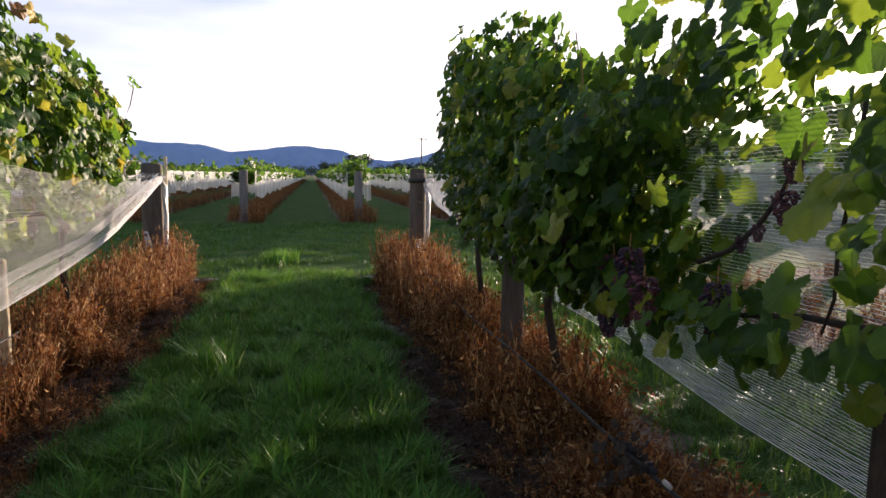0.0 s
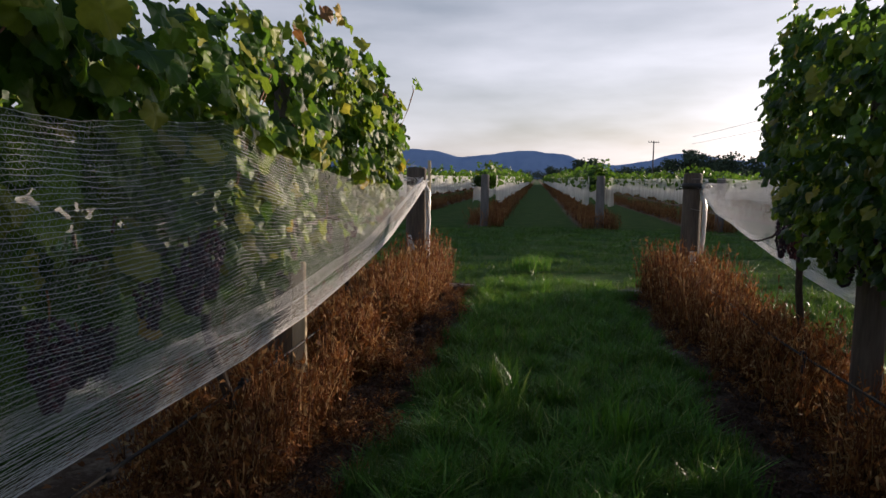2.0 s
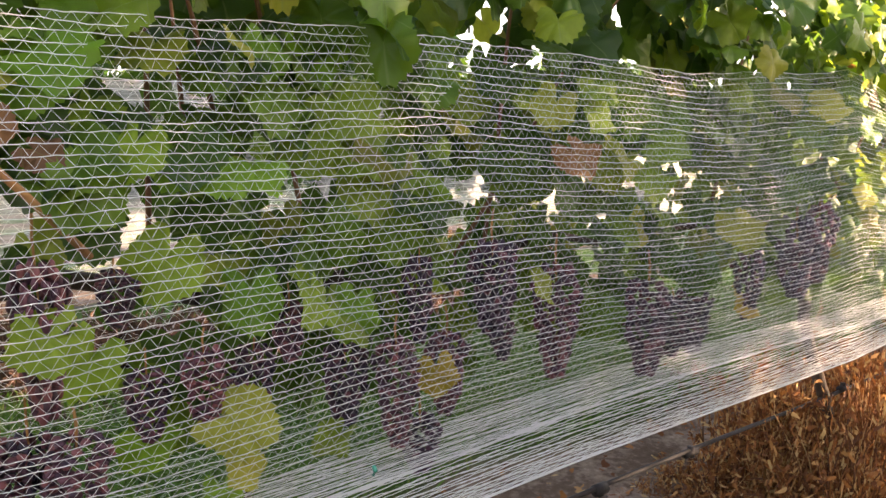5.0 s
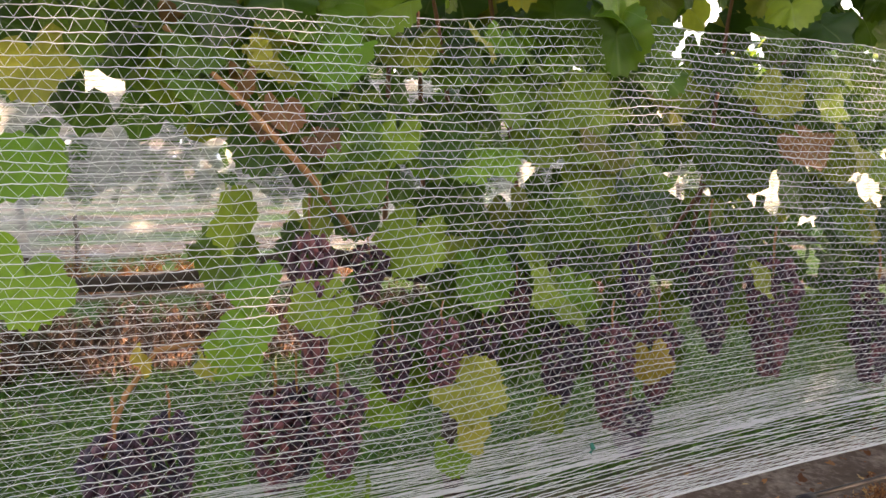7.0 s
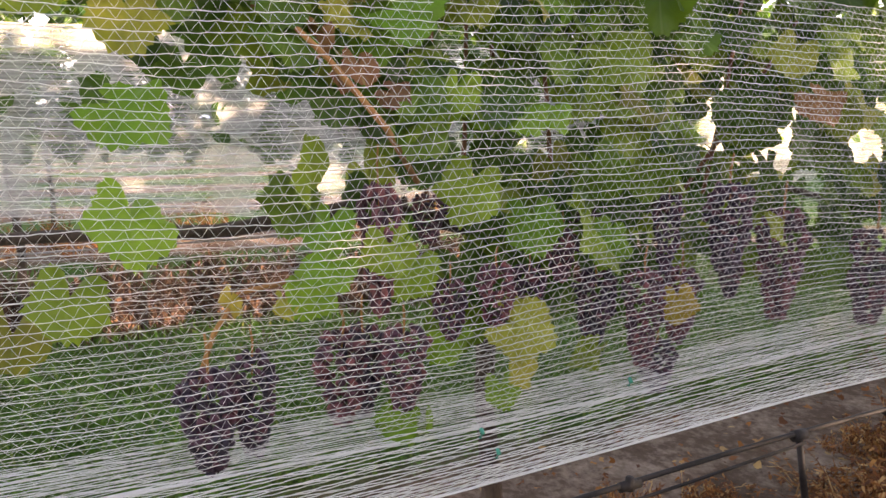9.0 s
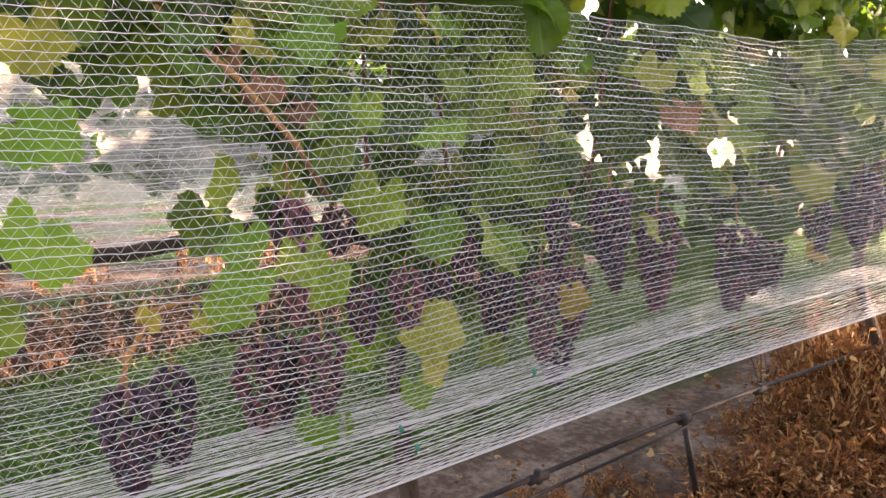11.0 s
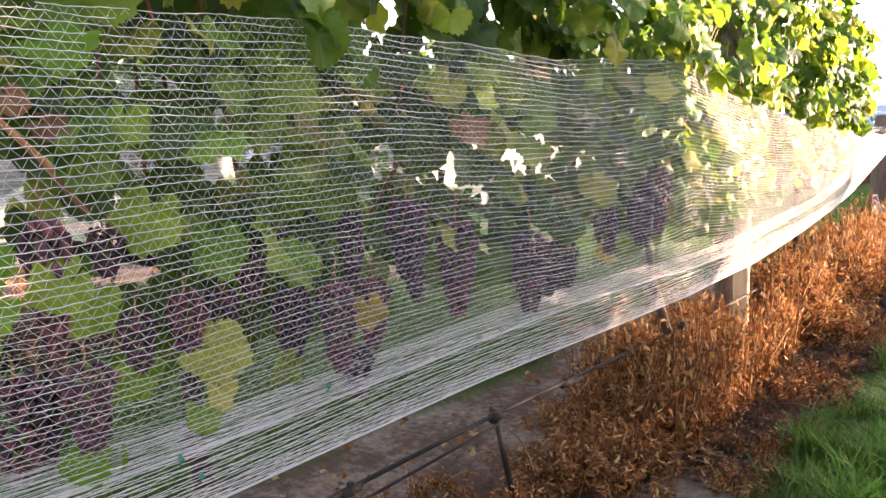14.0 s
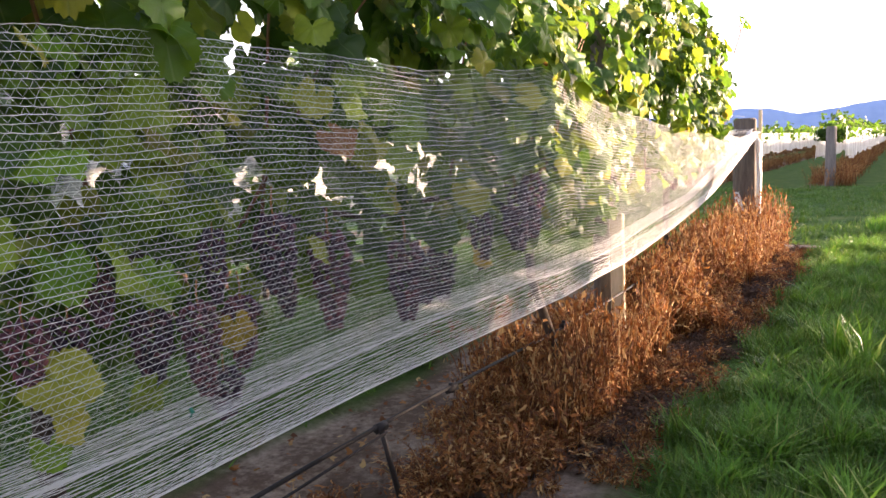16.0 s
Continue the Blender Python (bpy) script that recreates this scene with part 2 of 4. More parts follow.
post_far_mat = plain("grey_post", (0.10, 0.09, 0.09), (0.22, 0.20, 0.19), 12, 0.9, 0.5, 5, 0.01, (1, 1, 0.15))
stake_mat = plain("pale_stake", (0.50, 0.40, 0.25), (0.70, 0.59, 0.41), 16, 0.8, 0.4, 6, 0.006, (1, 1, 0.12))
pipe_mat = plain("black_pipe", (0.012, 0.011, 0.012), (0.04, 0.036, 0.038), 14, 0.6, 0.15, Specular_IOR_Level=0.2)
pale_pipe_mat = plain("pale_pipe", (0.40, 0.36, 0.31), (0.58, 0.53, 0.47), 10, 0.6, 0.2)
wire_mat = plain("galvanised_wire", (0.25, 0.25, 0.26), (0.42, 0.42, 0.43), 30, 0.4, 0.1, Metallic=0.8)
band_mat = plain("black_band", (0.012, 0.012, 0.013), (0.03, 0.03, 0.03), 30, 0.5, 0.2)
clip_mat = plain("green_clip", (0.02, 0.26, 0.19), (0.04, 0.36, 0.26), 40, 0.4, 0.1)
# aerial haze is put into the hills' own colour as pale blue
hill_mat = plain("haze_tinted_hill", (0.22, 0.33, 0.57), (0.31, 0.43, 0.66), 0.006, 1.0, 0.0, 5, Specular_IOR_Level=0.0)
crown_mat = plain("distant_crown", (0.030, 0.060, 0.040), (0.075, 0.11, 0.06), 0.8, 0.9, 0.0)


# ---------------------------------------------------------------- mesh tools
rng = np.random.default_rng(7)


def tri_mesh(name, verts, tris, uv=None, smooth=False):
    verts, tris = np.asarray(verts, np.float32), np.asarray(tris, np.int32)
    me = bpy.data.meshes.new(name)
    me.vertices.add(len(verts))
    me.vertices.foreach_set("co", verts.ravel())
    me.loops.add(tris.size)
    me.loops.foreach_set("vertex_index", tris.ravel())
    me.polygons.add(len(tris))
    me.polygons.foreach_set("loop_start", np.arange(0, tris.size, 3, dtype=np.int32))
    if uv is not None:
        layer = me.uv_layers.new(name="UVMap")
        layer.data.foreach_set("uv", np.asarray(uv, np.float32)[tris.ravel()].ravel())
    me.update(calc_edges=True)
    if smooth:
        me.polygons.foreach_set("use_smooth", np.ones(len(tris), bool))
    return me


def part(name, me, material, parent=None, label="", kind=""):
    if isinstance(me, bmesh.types.BMesh):
        bm, me = me, bpy.data.meshes.new(name)
        bm.to_mesh(me)
        bm.free()
    if not me.materials:
        me.materials.append(material)
    ob = new(name, me)
    ob.parent = parent
    return tagged(ob, label, kind=kind)


def thing(name, label, category, at=(0, 0, 0), group="", kind=""):
    ob = new(name)
    ob.location = at
    ob.empty_display_size = 0.1
    return tagged(ob, label, category, group, kind)


def joined(pieces):
    """Joins (verts, tris) or (verts, tris, uv) pieces into one."""
    vs, ts, us, k = [], [], [], 0
    for p in pieces:
        vs.append(p[0])
        ts.append(np.asarray(p[1]) + k)
        us.append(p[2] if len(p) > 2 else np.zeros((len(p[0]), 2)))
        k += len(p[0])
    return np.concatenate(vs), np.concatenate(ts), np.concatenate(us)


def scattered(variants, mats):
    """One joined mesh of the variants at many poses (an array of 4 x 4)."""
    mats = np.asarray(mats)
    pick = np.arange(len(mats)) % len(variants)
    out = []
    for i, (v, t, u) in enumerate(variants):
        m = mats[pick == i]
        if not len(m):
            continue
        w = np.einsum("kij,nj->kni", m[:, :3, :3], v) + m[:, None, :3, 3]
        tt = (t[None] + (np.arange(len(m)) * len(v))[:, None, None]).reshape(-1, 3)
        out.append((w.reshape(-1, 3), tt, np.tile(u, (len(m), 1))))
    return joined(out)


def tube(points, radius, sides=6):
    """A round pipe along points; radius is a number or one for each point."""
    p = np.asarray(points, float)
    r = np.broadcast_to(np.asarray(radius, float), (len(p),))
    d = np.gradient(p, axis=0)
    d /= np.linalg.norm(d, axis=1)[:, None] + 1e-9
    ref = np.where(np.abs(d[:, 2:3]) > 0.9, [[1.0, 0, 0]], [[0, 0, 1.0]])
    a = np.cross(d, ref)
    a /= np.linalg.norm(a, axis=1)[:, None]
    b = np.cross(d, a)
    ang = np.arange(sides) * 2 * math.pi / sides
    ring = p[:, None] + r[:, None, None] * (np.cos(ang)[None, :, None] * a[:, None] + np.sin(ang)[None, :, None] * b[:, None])
    n, tris = len(p), []
    for i in range(n - 1):
        for j in range(sides):
            k = (j + 1) % sides
            q = (i * sides + j, i * sides + k, (i + 1) * sides + k, (i + 1) * sides + j)
            tris += [(q[0], q[1], q[2]), (q[0], q[2], q[3])]
    for j in range(1, sides - 1):
        tris += [(0, j + 1, j), ((n - 1) * sides, (n - 1) * sides + j, (n - 1) * sides + j + 1)]
    return ring.reshape(-1, 3), np.array(tris), np.zeros((n * sides, 2))


def prisms(a, b, radius):
    """Thin three-sided threads from each point of a to each of b."""
    a, b = np.asarray(a, float), np.asarray(b, float)
    d = b - a
    d /= np.linalg.norm(d, axis=1)[:, None] + 1e-9
    u = np.cross(d, [0.95, 0.1, 0.3])
    u /= np.linalg.norm(u, axis=1)[:, None] + 1e-9
    w = np.cross(d, u)
    off = [radius * (math.cos(k) * u + math.sin(k) * w) for k in (0, 2 * math.pi / 3, 4 * math.pi / 3)]
    v = np.stack([a + off[0], a + off[1], a + off[2], b + off[0], b + off[1], b + off[2]], 1).reshape(-1, 3)
    base = np.array([(0, 1, 4), (0, 4, 3), (1, 2, 5), (1, 5, 4), (2, 0, 3), (2, 3, 5)])
    t = (base[None] + (np.arange(len(a)) * 6)[:, None, None]).reshape(-1, 3)
    return v, t, np.zeros((len(v), 2))


def at_points(pos, normal, tip, size):
    """Poses with local z along normal and local y along tip, scaled."""
    n = normal / (np.linalg.norm(normal, axis=1)[:, None] + 1e-9)
    y = tip - (tip * n).sum(1)[:, None] * n
    y /= np.linalg.norm(y, axis=1)[:, None] + 1e-9
    x = np.cross(y, n)
    m = np.zeros((len(pos), 4, 4))
    s = np.asarray(size)[:, None]
    m[:, :3, 0], m[:, :3, 1], m[:, :3, 2], m[:, :3, 3], m[:, 3, 3] = x * s, y * s, n * s, pos, 1
    return m


def leaf_shape(seed, rim=24, rings=2):
    """A five-lobed vine leaf, 1 across, its stalk end at the origin."""
    r = np.random.default_rng(seed)
    droop, fold, ph = r.uniform(0.25, 0.65), r.uniform(0.05, 0.28), r.uniform(0, 6.28)
    twist = r.uniform(-0.25, 0.25)
    edge = []
    for i in range(rim):
        a = math.pi * 2 * i / rim
        lobe = 0.46 + 0.032 * math.cos(5 * a) + 0.02 * math.cos(2 * a + 0.3) + (0.022 if i % 2 else -0.022) + r.uniform(-0.018, 0.018)
        notch = max(0.0, 1 - abs(a - math.pi) / 0.35) * 0.33
        edge.append((a, lobe - notch))
    v, u = [(0, 0.42, -0.01)], [(0, 0.42)]
    for k in range(1, rings + 1):
        f = k / rings
        for a, rad in edge:
            x, y = f * rad * math.sin(a), 0.42 + f * rad * math.cos(a)
            d2 = x * x + (y - 0.42) ** 2
            z = -droop * d2 + fold * abs(x) * 0.8 + f * f * 0.085 * math.sin(3 * a + ph) + f * 0.035 * math.cos(5 * a) + f * f * 0.03 * math.sin(7 * a + 2 * ph) + twist * x * (y - 0.42)
            v.append((x, y, z))
            u.append((x, y))
    tris = [(0, 1 + (i + 1) % rim, 1 + i) for i in range(rim)]
    for k in range(1, rings):
        p, q = 1 + (k - 1) * rim, 1 + k * rim
        for i in range(rim):
            j = (i + 1) % rim
            tris += [(p + i, p + j, q + j), (p + i, q + j, q + i)]
    return np.array(v), np.array(tris), np.array(u)


LEAVES = [leaf_shape(s, 20, 2) for s in range(8)]
NEAR_LEAVES = [leaf_shape(s, 46, 3) for s in range(6)]
FAR_LEAVES = [leaf_shape(s, 8, 1) for s in range(4)]


def lerp(x, table):
    xs, ys = zip(*table)
    return np.interp(x, xs, ys)


def lumpy(p, scale, seed=0):
    return np.array([noise.noise(Vector((q[0] * scale + seed, q[1] * scale, q[2] * scale))) for q in p])


# ---------------------------------------------------------------- ground, hills, far trees
def build_ground():
    n = 150
    t = np.linspace(-1, 1, n)
    g = np.sign(t) * (np.abs(t) * 14 + np.abs(t) ** 7 * 3400)
    gx, gy = np.meshgrid(g, g + 4, indexing="ij")
    z = 0.018 * np.sin(gx * 2.1 + 0.4) * np.sin(gy * 1.3) - 0.02
    v = np.stack([gx, gy, z], -1).reshape(-1, 3)
    i, j = np.meshgrid(np.arange(n - 1), np.arange(n - 1), indexing="ij")
    a = (i * n + j).ravel()
    tris = np.concatenate([np.stack([a, a + n, a + n + 1], 1), np.stack([a, a + n + 1, a + 1], 1)])
    tagged(part("ground", tri_mesh("ground", v, tris, smooth=True), ground_mat), "mown green grass with bare brown soil under the vine rows", "ground", kind="structure")


build_ground()


def ridge(name, dist, base, swells, label):
    """A hill range: the height in degrees goes by the bearing from +y."""
    az = np.radians(np.linspace(-100, 100, 700))
    el = np.full(len(az), base)
    for c, h, w in swells:
        el += h * np.exp(-((np.degrees(az) + c) / w) ** 2)
    for k, amp in ((9, 0.04), (23, 0.06), (61, 0.05), (140, 0.03), (260, 0.015)):
        el += amp * np.sin(az * k + k)
    top = dist * np.tan(np.radians(el))
    rows = []
    for f, back in ((0, 0.0), (0.45, 0.01), (0.8, 0.02), (1.0, 0.03), (0.6, 0.3)):
        d = dist * (1 + back)
        rows.append(np.stack([d * np.sin(az), d * np.cos(az), top * f * (1 + back * 0.9) - 8], -1))
    v = np.concatenate(rows)
    n = len(az)
    tris = []
    for r in range(4):
        a = np.arange(n - 1) + r * n
        tris += [np.stack([a, a + 1, a + n + 1], 1), np.stack([a, a + n + 1, a + n], 1)]
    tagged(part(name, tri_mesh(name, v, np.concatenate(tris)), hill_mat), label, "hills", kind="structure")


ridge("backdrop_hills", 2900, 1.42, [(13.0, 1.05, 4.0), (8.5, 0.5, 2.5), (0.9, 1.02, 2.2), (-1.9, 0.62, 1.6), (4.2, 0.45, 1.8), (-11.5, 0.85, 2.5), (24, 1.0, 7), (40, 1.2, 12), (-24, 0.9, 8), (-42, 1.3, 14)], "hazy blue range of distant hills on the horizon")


def tree(at, height, width, seed):
    r = np.random.default_rng(seed)
    ob = thing("tree", "distant dark green broadleaf tree behind the vine rows", "tree", at, "trees on the horizon")
    trunk = [(0, 0, -0.2), (0.03 * width, 0, height * 0.3), (0.0, 0.05 * width, height * 0.7)]
    limbs = [tube(trunk, [height * 0.035, height * 0.025, height * 0.012], 6)]
    for k in range(5):
        a = r.uniform(0, 6.28)
        limbs.append(tube([(0, 0, height * 0.3), (math.cos(a) * width * 0.15, math.sin(a) * width * 0.15, height * 0.5), (math.cos(a) * width * 0.34, math.sin(a) * width * 0.34, height * 0.68)], [height * 0.02, height * 0.014, height * 0.006], 5))
    part("trunk", tri_mesh("trunk", *joined(limbs)), bark_mat, ob)
    n = 1500
    lobes = np.stack([r.normal(0, 0.24 * width, 16), r.normal(0, 0.24 * width, 16), height * r.uniform(0.35, 0.88, 16)], 1)
    c = lobes[r.integers(0, 16, n)]
    d = r.normal(0, 1, (n, 3))
    d /= np.linalg.norm(d, axis=1)[:, None]
    pos = c + d * (width * 0.19 * r.uniform(0.55, 1.1, n))[:, None]
    pos = pos[pos[:, 2] > height * 0.16]
    k = len(pos)
    m = at_points(pos, r.normal(0, 1, (k, 3)) + (0, 0, 0.4), r.normal(0, 1, (k, 3)), r.uniform(0.07, 0.15, k) * height * 0.7)
    part("crown", tri_mesh("crown", *scattered(FAR_LEAVES, m)), crown_mat, ob)


for k, (az, el, w, dist) in enumerate([(-1.4, 1.15, 6, 190), (-3.6, 1.6, 6, 170), (-2.6, 0.85, 5, 190), (-5.4, 0.85, 6, 200), (-6.6, 0.9, 7, 205), (-7.7, 0.95, 6, 200), (-9.2, 1.3, 7, 190), (-10.4, 1.6, 6, 180), (-11.6, 2.4, 6, 175), (-12.8, 1.9, 8, 180), (-14.4, 2.0, 9, 175), (-16.2, 1.7, 8, 180), (-18.5, 1.5, 8, 190), (-21, 1.6, 9, 190), (1.2, 0.55, 6, 210), (3.5, 0.5, 7, 215), (-0.4, 0.6, 6, 205)]):
    a = radians(-az)
    tree((dist * math.sin(a), dist * math.cos(a), 0), 1.25 + dist * math.tan(radians(el)), w, 40 + k)


def utility_pole():
    ob = thing("utility_pole", "distant thin grey timber utility pole with a crossarm", "utility pole", (22.9, 148, 0))
    part("pole", tri_mesh("pole", *tube([(0, 0, -0.3), (0, 0, 9.3)], [0.17, 0.12], 8)), post_far_mat, ob)
    part("crossarm", tri_mesh("crossarm", *tube([(-1.1, 0, 9.0), (1.1, 0, 9.0)], 0.07, 4)), post_far_mat, ob)
    for x in (-1.0, -0.45, 0.45, 1.0):
        part("insulator", tri_mesh("insulator", *tube([(x, 0, 9.06), (x, 0, 9.3)], [0.06, 0.04], 6)), post_far_mat, ob)


utility_pole()

# ---------------------------------------------------------------- plan of the near rows
ROW_L, ROW_R, END_Y, FAR_Y = -1.75, 1.25, 8.81, 19.46


def round_post(name, label, at, height, radius, material, group=""):
    ob = thing(name, label, "post", at, group)
    bm = bmesh.new()
    bmesh.ops.create_cone(bm, cap_ends=True, segments=18, radius1=radius * 1.04, radius2=radius * 0.97, depth=height + 0.3)
    bmesh.ops.translate(bm, verts=bm.verts, vec=(0, 0, (height - 0.3) / 2))
    for v in bm.verts:
        k = noise.noise(Vector((v.co.x * 9 + at[1], v.co.y * 9, v.co.z * 2)))
        v.co.x *= 1 + 0.07 * k
        v.co.y *= 1 + 0.07 * k
    top = [e for e in bm.edges if min(v.co.z for v in e.verts) > height * 0.9]
    bmesh.ops.bevel(bm, geom=top, offset=radius * 0.12, segments=2, affect="EDGES")
    part("shaft", bm, material, ob)
    return ob


end_l = round_post("end_post", "thick weathered round timber end post with net tied on", (ROW_L, END_Y, 0), 1.38, 0.115, post_mat, "end posts")
end_r = round_post("end_post", "thick weathered timber end post with a black band", (ROW_R + 0.03, END_Y, 0), 1.36, 0.10, post_mat, "end posts")
part("band", tri_mesh("band", *tube([(0, 0, 1.19), (0, 0, 1.235), (0.0, 0, 1.25)], [0.108, 0.115, 0.108], 16)), band_mat, end_r, "black strap round the post")
part("band_knot", tri_mesh("band_knot", *tube([(0.09, -0.05, 1.20), (0.15, -0.06, 1.23), (0.19, -0.03, 1.21)], [0.03, 0.04, 0.012], 7)), band_mat, end_r)
round_post("line_post", "dark weathered round timber post amid the vine foliage", (1.24, 4.55, 0), 1.95, 0.07, post_mat, "line posts")
round_post("line_post", "dark weathered round timber post behind the net", (-1.86, 4.92, 0), 1.85, 0.065, post_mat, "line posts")


def square_stake(name, label, at, height, w, lean=(0, 0)):
    bm = bmesh.new()
    bmesh.ops.create_cube(bm, size=1)
    for v in bm.verts:
        v.co = Vector((v.co.x * w, v.co.y * w * 0.55, (v.co.z + 0.5) * (height + 0.15) - 0.15))
        v.co.x += lean[0] * max(0, v.co.z) / height
        v.co.y += lean[1] * max(0, v.co.z) / height
    bmesh.ops.bevel(bm, geom=bm.edges[:], offset=w * 0.09, segments=1, affect="EDGES")
    ob = thing(name, label, "stake", at)
    part("shaft", bm, stake_mat, ob)
    return ob


square_stake("wooden_stake", "pale bare timber stake propping the net hem", (-1.725, 4.78, 0), 0.78, 0.078, (0.0, -0.02))
square_stake("wooden_stake", "thin pale stake beside the end post", (ROW_L + 0.15, END_Y - 0.02, 0), 1.46, 0.035)


def wire(x, z, y0, y1, sag=0.012):
    ob = thing("trellis_wire", "thin galvanised trellis wire along the vine row", "wire", (x, y0, z), "trellis wires")
    n = 16
    pts = [(0, (y1 - y0) * i / n, -sag * math.sin(math.pi * (i % 8) / 8)) for i in range(n + 1)]
    part("strand", tri_mesh("strand", *tube(pts, 0.0016, 5)), wire_mat, ob)


for z in (0.98, 1.30, 1.67, 1.745):
    wire(ROW_R, z, -3.0, END_Y)
for z in (0.98, 1.40):
    wire(ROW_L, z, -3.0, END_Y)


# ---------------------------------------------------------------- bird nets, thread by thread
NET_L = dict(
    hem=[(-3, 0.60), (1.3, 0.60), (2.1, 0.612), (3.2, 0.61), (4.2, 0.59), (5.2, 0.645), (5.9, 0.70), (6.6, 0.79), (7.5, 0.95), (8.4, 1.13), (8.8, 1.19)],
    top=[(-3, 1.36), (1.2, 1.372), (1.8, 1.392), (2.5, 1.40), (3.0, 1.425), (3.2, 1.445), (3.5, 1.40), (3.9, 1.345), (5.0, 1.25), (6.8, 1.20), (8.0, 1.19), (8.8, 1.245)],
    x0=[(-3, -1.42), (3.3, -1.42), (4.2, -1.49), (5.85, -1.55), (8.4, -1.61), (8.8, -1.625)],
    x1=[(-3, -1.46), (3.2, -1.45), (5.0, -1.50), (8.0, -1.60), (8.8, -1.635)], bulge=0.06)
NET_R = dict(
    hem=[(-3, 0.36), (2.1, 0.38), (2.7, 0.395), (3.7, 0.475), (5.1, 0.51), (5.9, 0.57), (6.9, 0.68), (7.8, 0.82), (8.4, 0.95), (8.8, 1.17)],
    top=[(-3, 1.47), (2.3, 1.475), (4.0, 1.465), (5.2, 1.39), (6.5, 1.30), (7.6, 1.26), (8.8, 1.24)],
    x0=[(-3, 1.56), (6.0, 1.55), (8.0, 1.50), (8.8, 1.36)],
    x1=[(-3, 1.36), (5.0, 1.36), (8.0, 1.40), (8.8, 1.35)], bulge=-0.05)


def net_point(net, y, s, stir=0.0):
    """The place on the net at y along the row, s from hem (0) to top (1)."""
    y, s = np.broadcast_arrays(np.asarray(y, float), np.asarray(s, float))
    h, t = lerp(y, net["hem"]), lerp(y, net["top"])
    a, b = lerp(y, net["x0"]), lerp(y, net["x1"])
    taper = np.clip((8.6 - y) / 3.5, 0.05, 1)
    x = a + (b - a) * s + net["bulge"] * np.sin(np.pi * s) * taper
    x = x + 0.008 * np.sin(y * 5.1 + s * 4) * taper * np.minimum(1, s * 3) + 0.012 * np.sin(y * 2.3 + 1) * np.sin(np.pi * s) * taper
    z = h + (t - h) * s + (0.002 + 0.004 * np.minimum(1, s * 2)) * np.sin(y * 3.7 + s * 2.0) + 0.003 * np.sin(y * 11 + s * 9) * np.minimum(1, s * 3)
    z = z + stir * np.sin(y * 17 + s * 300)
    return np.stack([x, y, z], -1)


def back_point(y, s):
    """The net on the far side of the row: its hem is clipped to the front net under the fruit."""
    y, s = np.broadcast_arrays(np.asarray(y, float), np.asarray(s, float))
    h, t = lerp(y, NET_L["hem"]), lerp(y, NET_L["top"])
    near = lerp(y, NET_L["x0"]) - 0.035
    far = ROW_L - 0.33 * np.clip((9.4 - y) / 3.0, 0.2, 1)
    x = near + (far - near) * lerp(s, [(0, 0), (0.10, 0.10), (0.3, 0.62), (0.5, 0.97), (0.7, 1.0), (1, 0.80)])
    x = x + 0.012 * np.sin(y * 4.3 + s * 7) * np.minimum(1, s * 4)
    z = h + 0.085 + (t - h - 0.06) * lerp(s, [(0, 0), (0.10, 0.05), (0.3, 0.10), (0.5, 0.30), (1, 1.0)]) + 0.008 * np.sin(y * 2.9 + s * 3)
    return np.stack([x, y, z], -1)


def knitted(name, place, levels, ys, spans, radius, parent, label=""):
    """Long threads at the levels, tied by a zigzag thread from each to the next."""
    out = []
    for k, s in enumerate(levels):
        p = place(ys, s)
        p[:, 2] += 0.0007 * np.sin(ys * 330 + k * 2.1) + 0.0018 * np.sin(ys * 41 + k * 1.7) * rng.uniform(0.3, 1)
        out.append(prisms(p[:-1], p[1:], radius * rng.uniform(0.85, 1.15)))
    for j in range(len(levels) - 1):
        for y0, y1, step in spans:
            k = np.arange(y0, y1, step) + rng.uniform(0, step * 2)
            k = k + rng.normal(0, step * 0.16, len(k))
            up = np.arange(len(k)) % 2
            p = place(k, np.where(up, levels[j + 1], levels[j]))
            out.append(prisms(p[:-1], p[1:], radius * 0.40))
    return part(name, tri_mesh(name, *joined(out)), thread_mat, parent, label)


def bird_net(place, label, hem_levels, body_levels, ys, spans, radius, cord=0.0022):
    ob = thing("bird_net", label, "net", (0, 0, 0), "bird nets")
    knitted("netting", place, body_levels, ys, spans, radius, ob)
    knitted("hem", place, hem_levels, ys, [(5.5, 8.75, 0.025)], radius * 1.4, ob, "dense white knitted hem band")
    part("hem_cord", tri_mesh("hem_cord", *tube(place(ys, 0.0), cord, 5)), thread_mat, ob)
    return ob


def levels_of(lo, hi, count, crowd, jitter):
    """Thread levels from lo to hi, closer together at the foot when crowd is above 1."""
    u = np.linspace(0, 1, count) ** crowd
    return lo + (hi - lo) * u + rng.normal(0, jitter, count)


NET_YS = np.concatenate([np.arange(-0.2, 2.6, 0.012), np.arange(2.6, 4.5, 0.03), np.arange(4.5, 8.8, 0.09), [8.8]])
WIDE_YS = np.concatenate([np.arange(-0.6, 4.5, 0.045), np.arange(4.5, 8.8, 0.09), [8.8]])
net_l = bird_net(lambda y, s: net_point(NET_L, y, s), "white knitted bird net pegged over the vine row", np.concatenate([levels_of(0, 0.04, 14, 1.0, 0.0006), levels_of(0.046, 0.165, 22, 1.0, 0.0026)]),
                 levels_of(0.178, 1, 55, 1.12, 0.0012), NET_YS, [(-0.2, 3.4, 0.0095), (3.4, 6.5, 0.014), (6.5, 8.75, 0.02)], 0.00068)
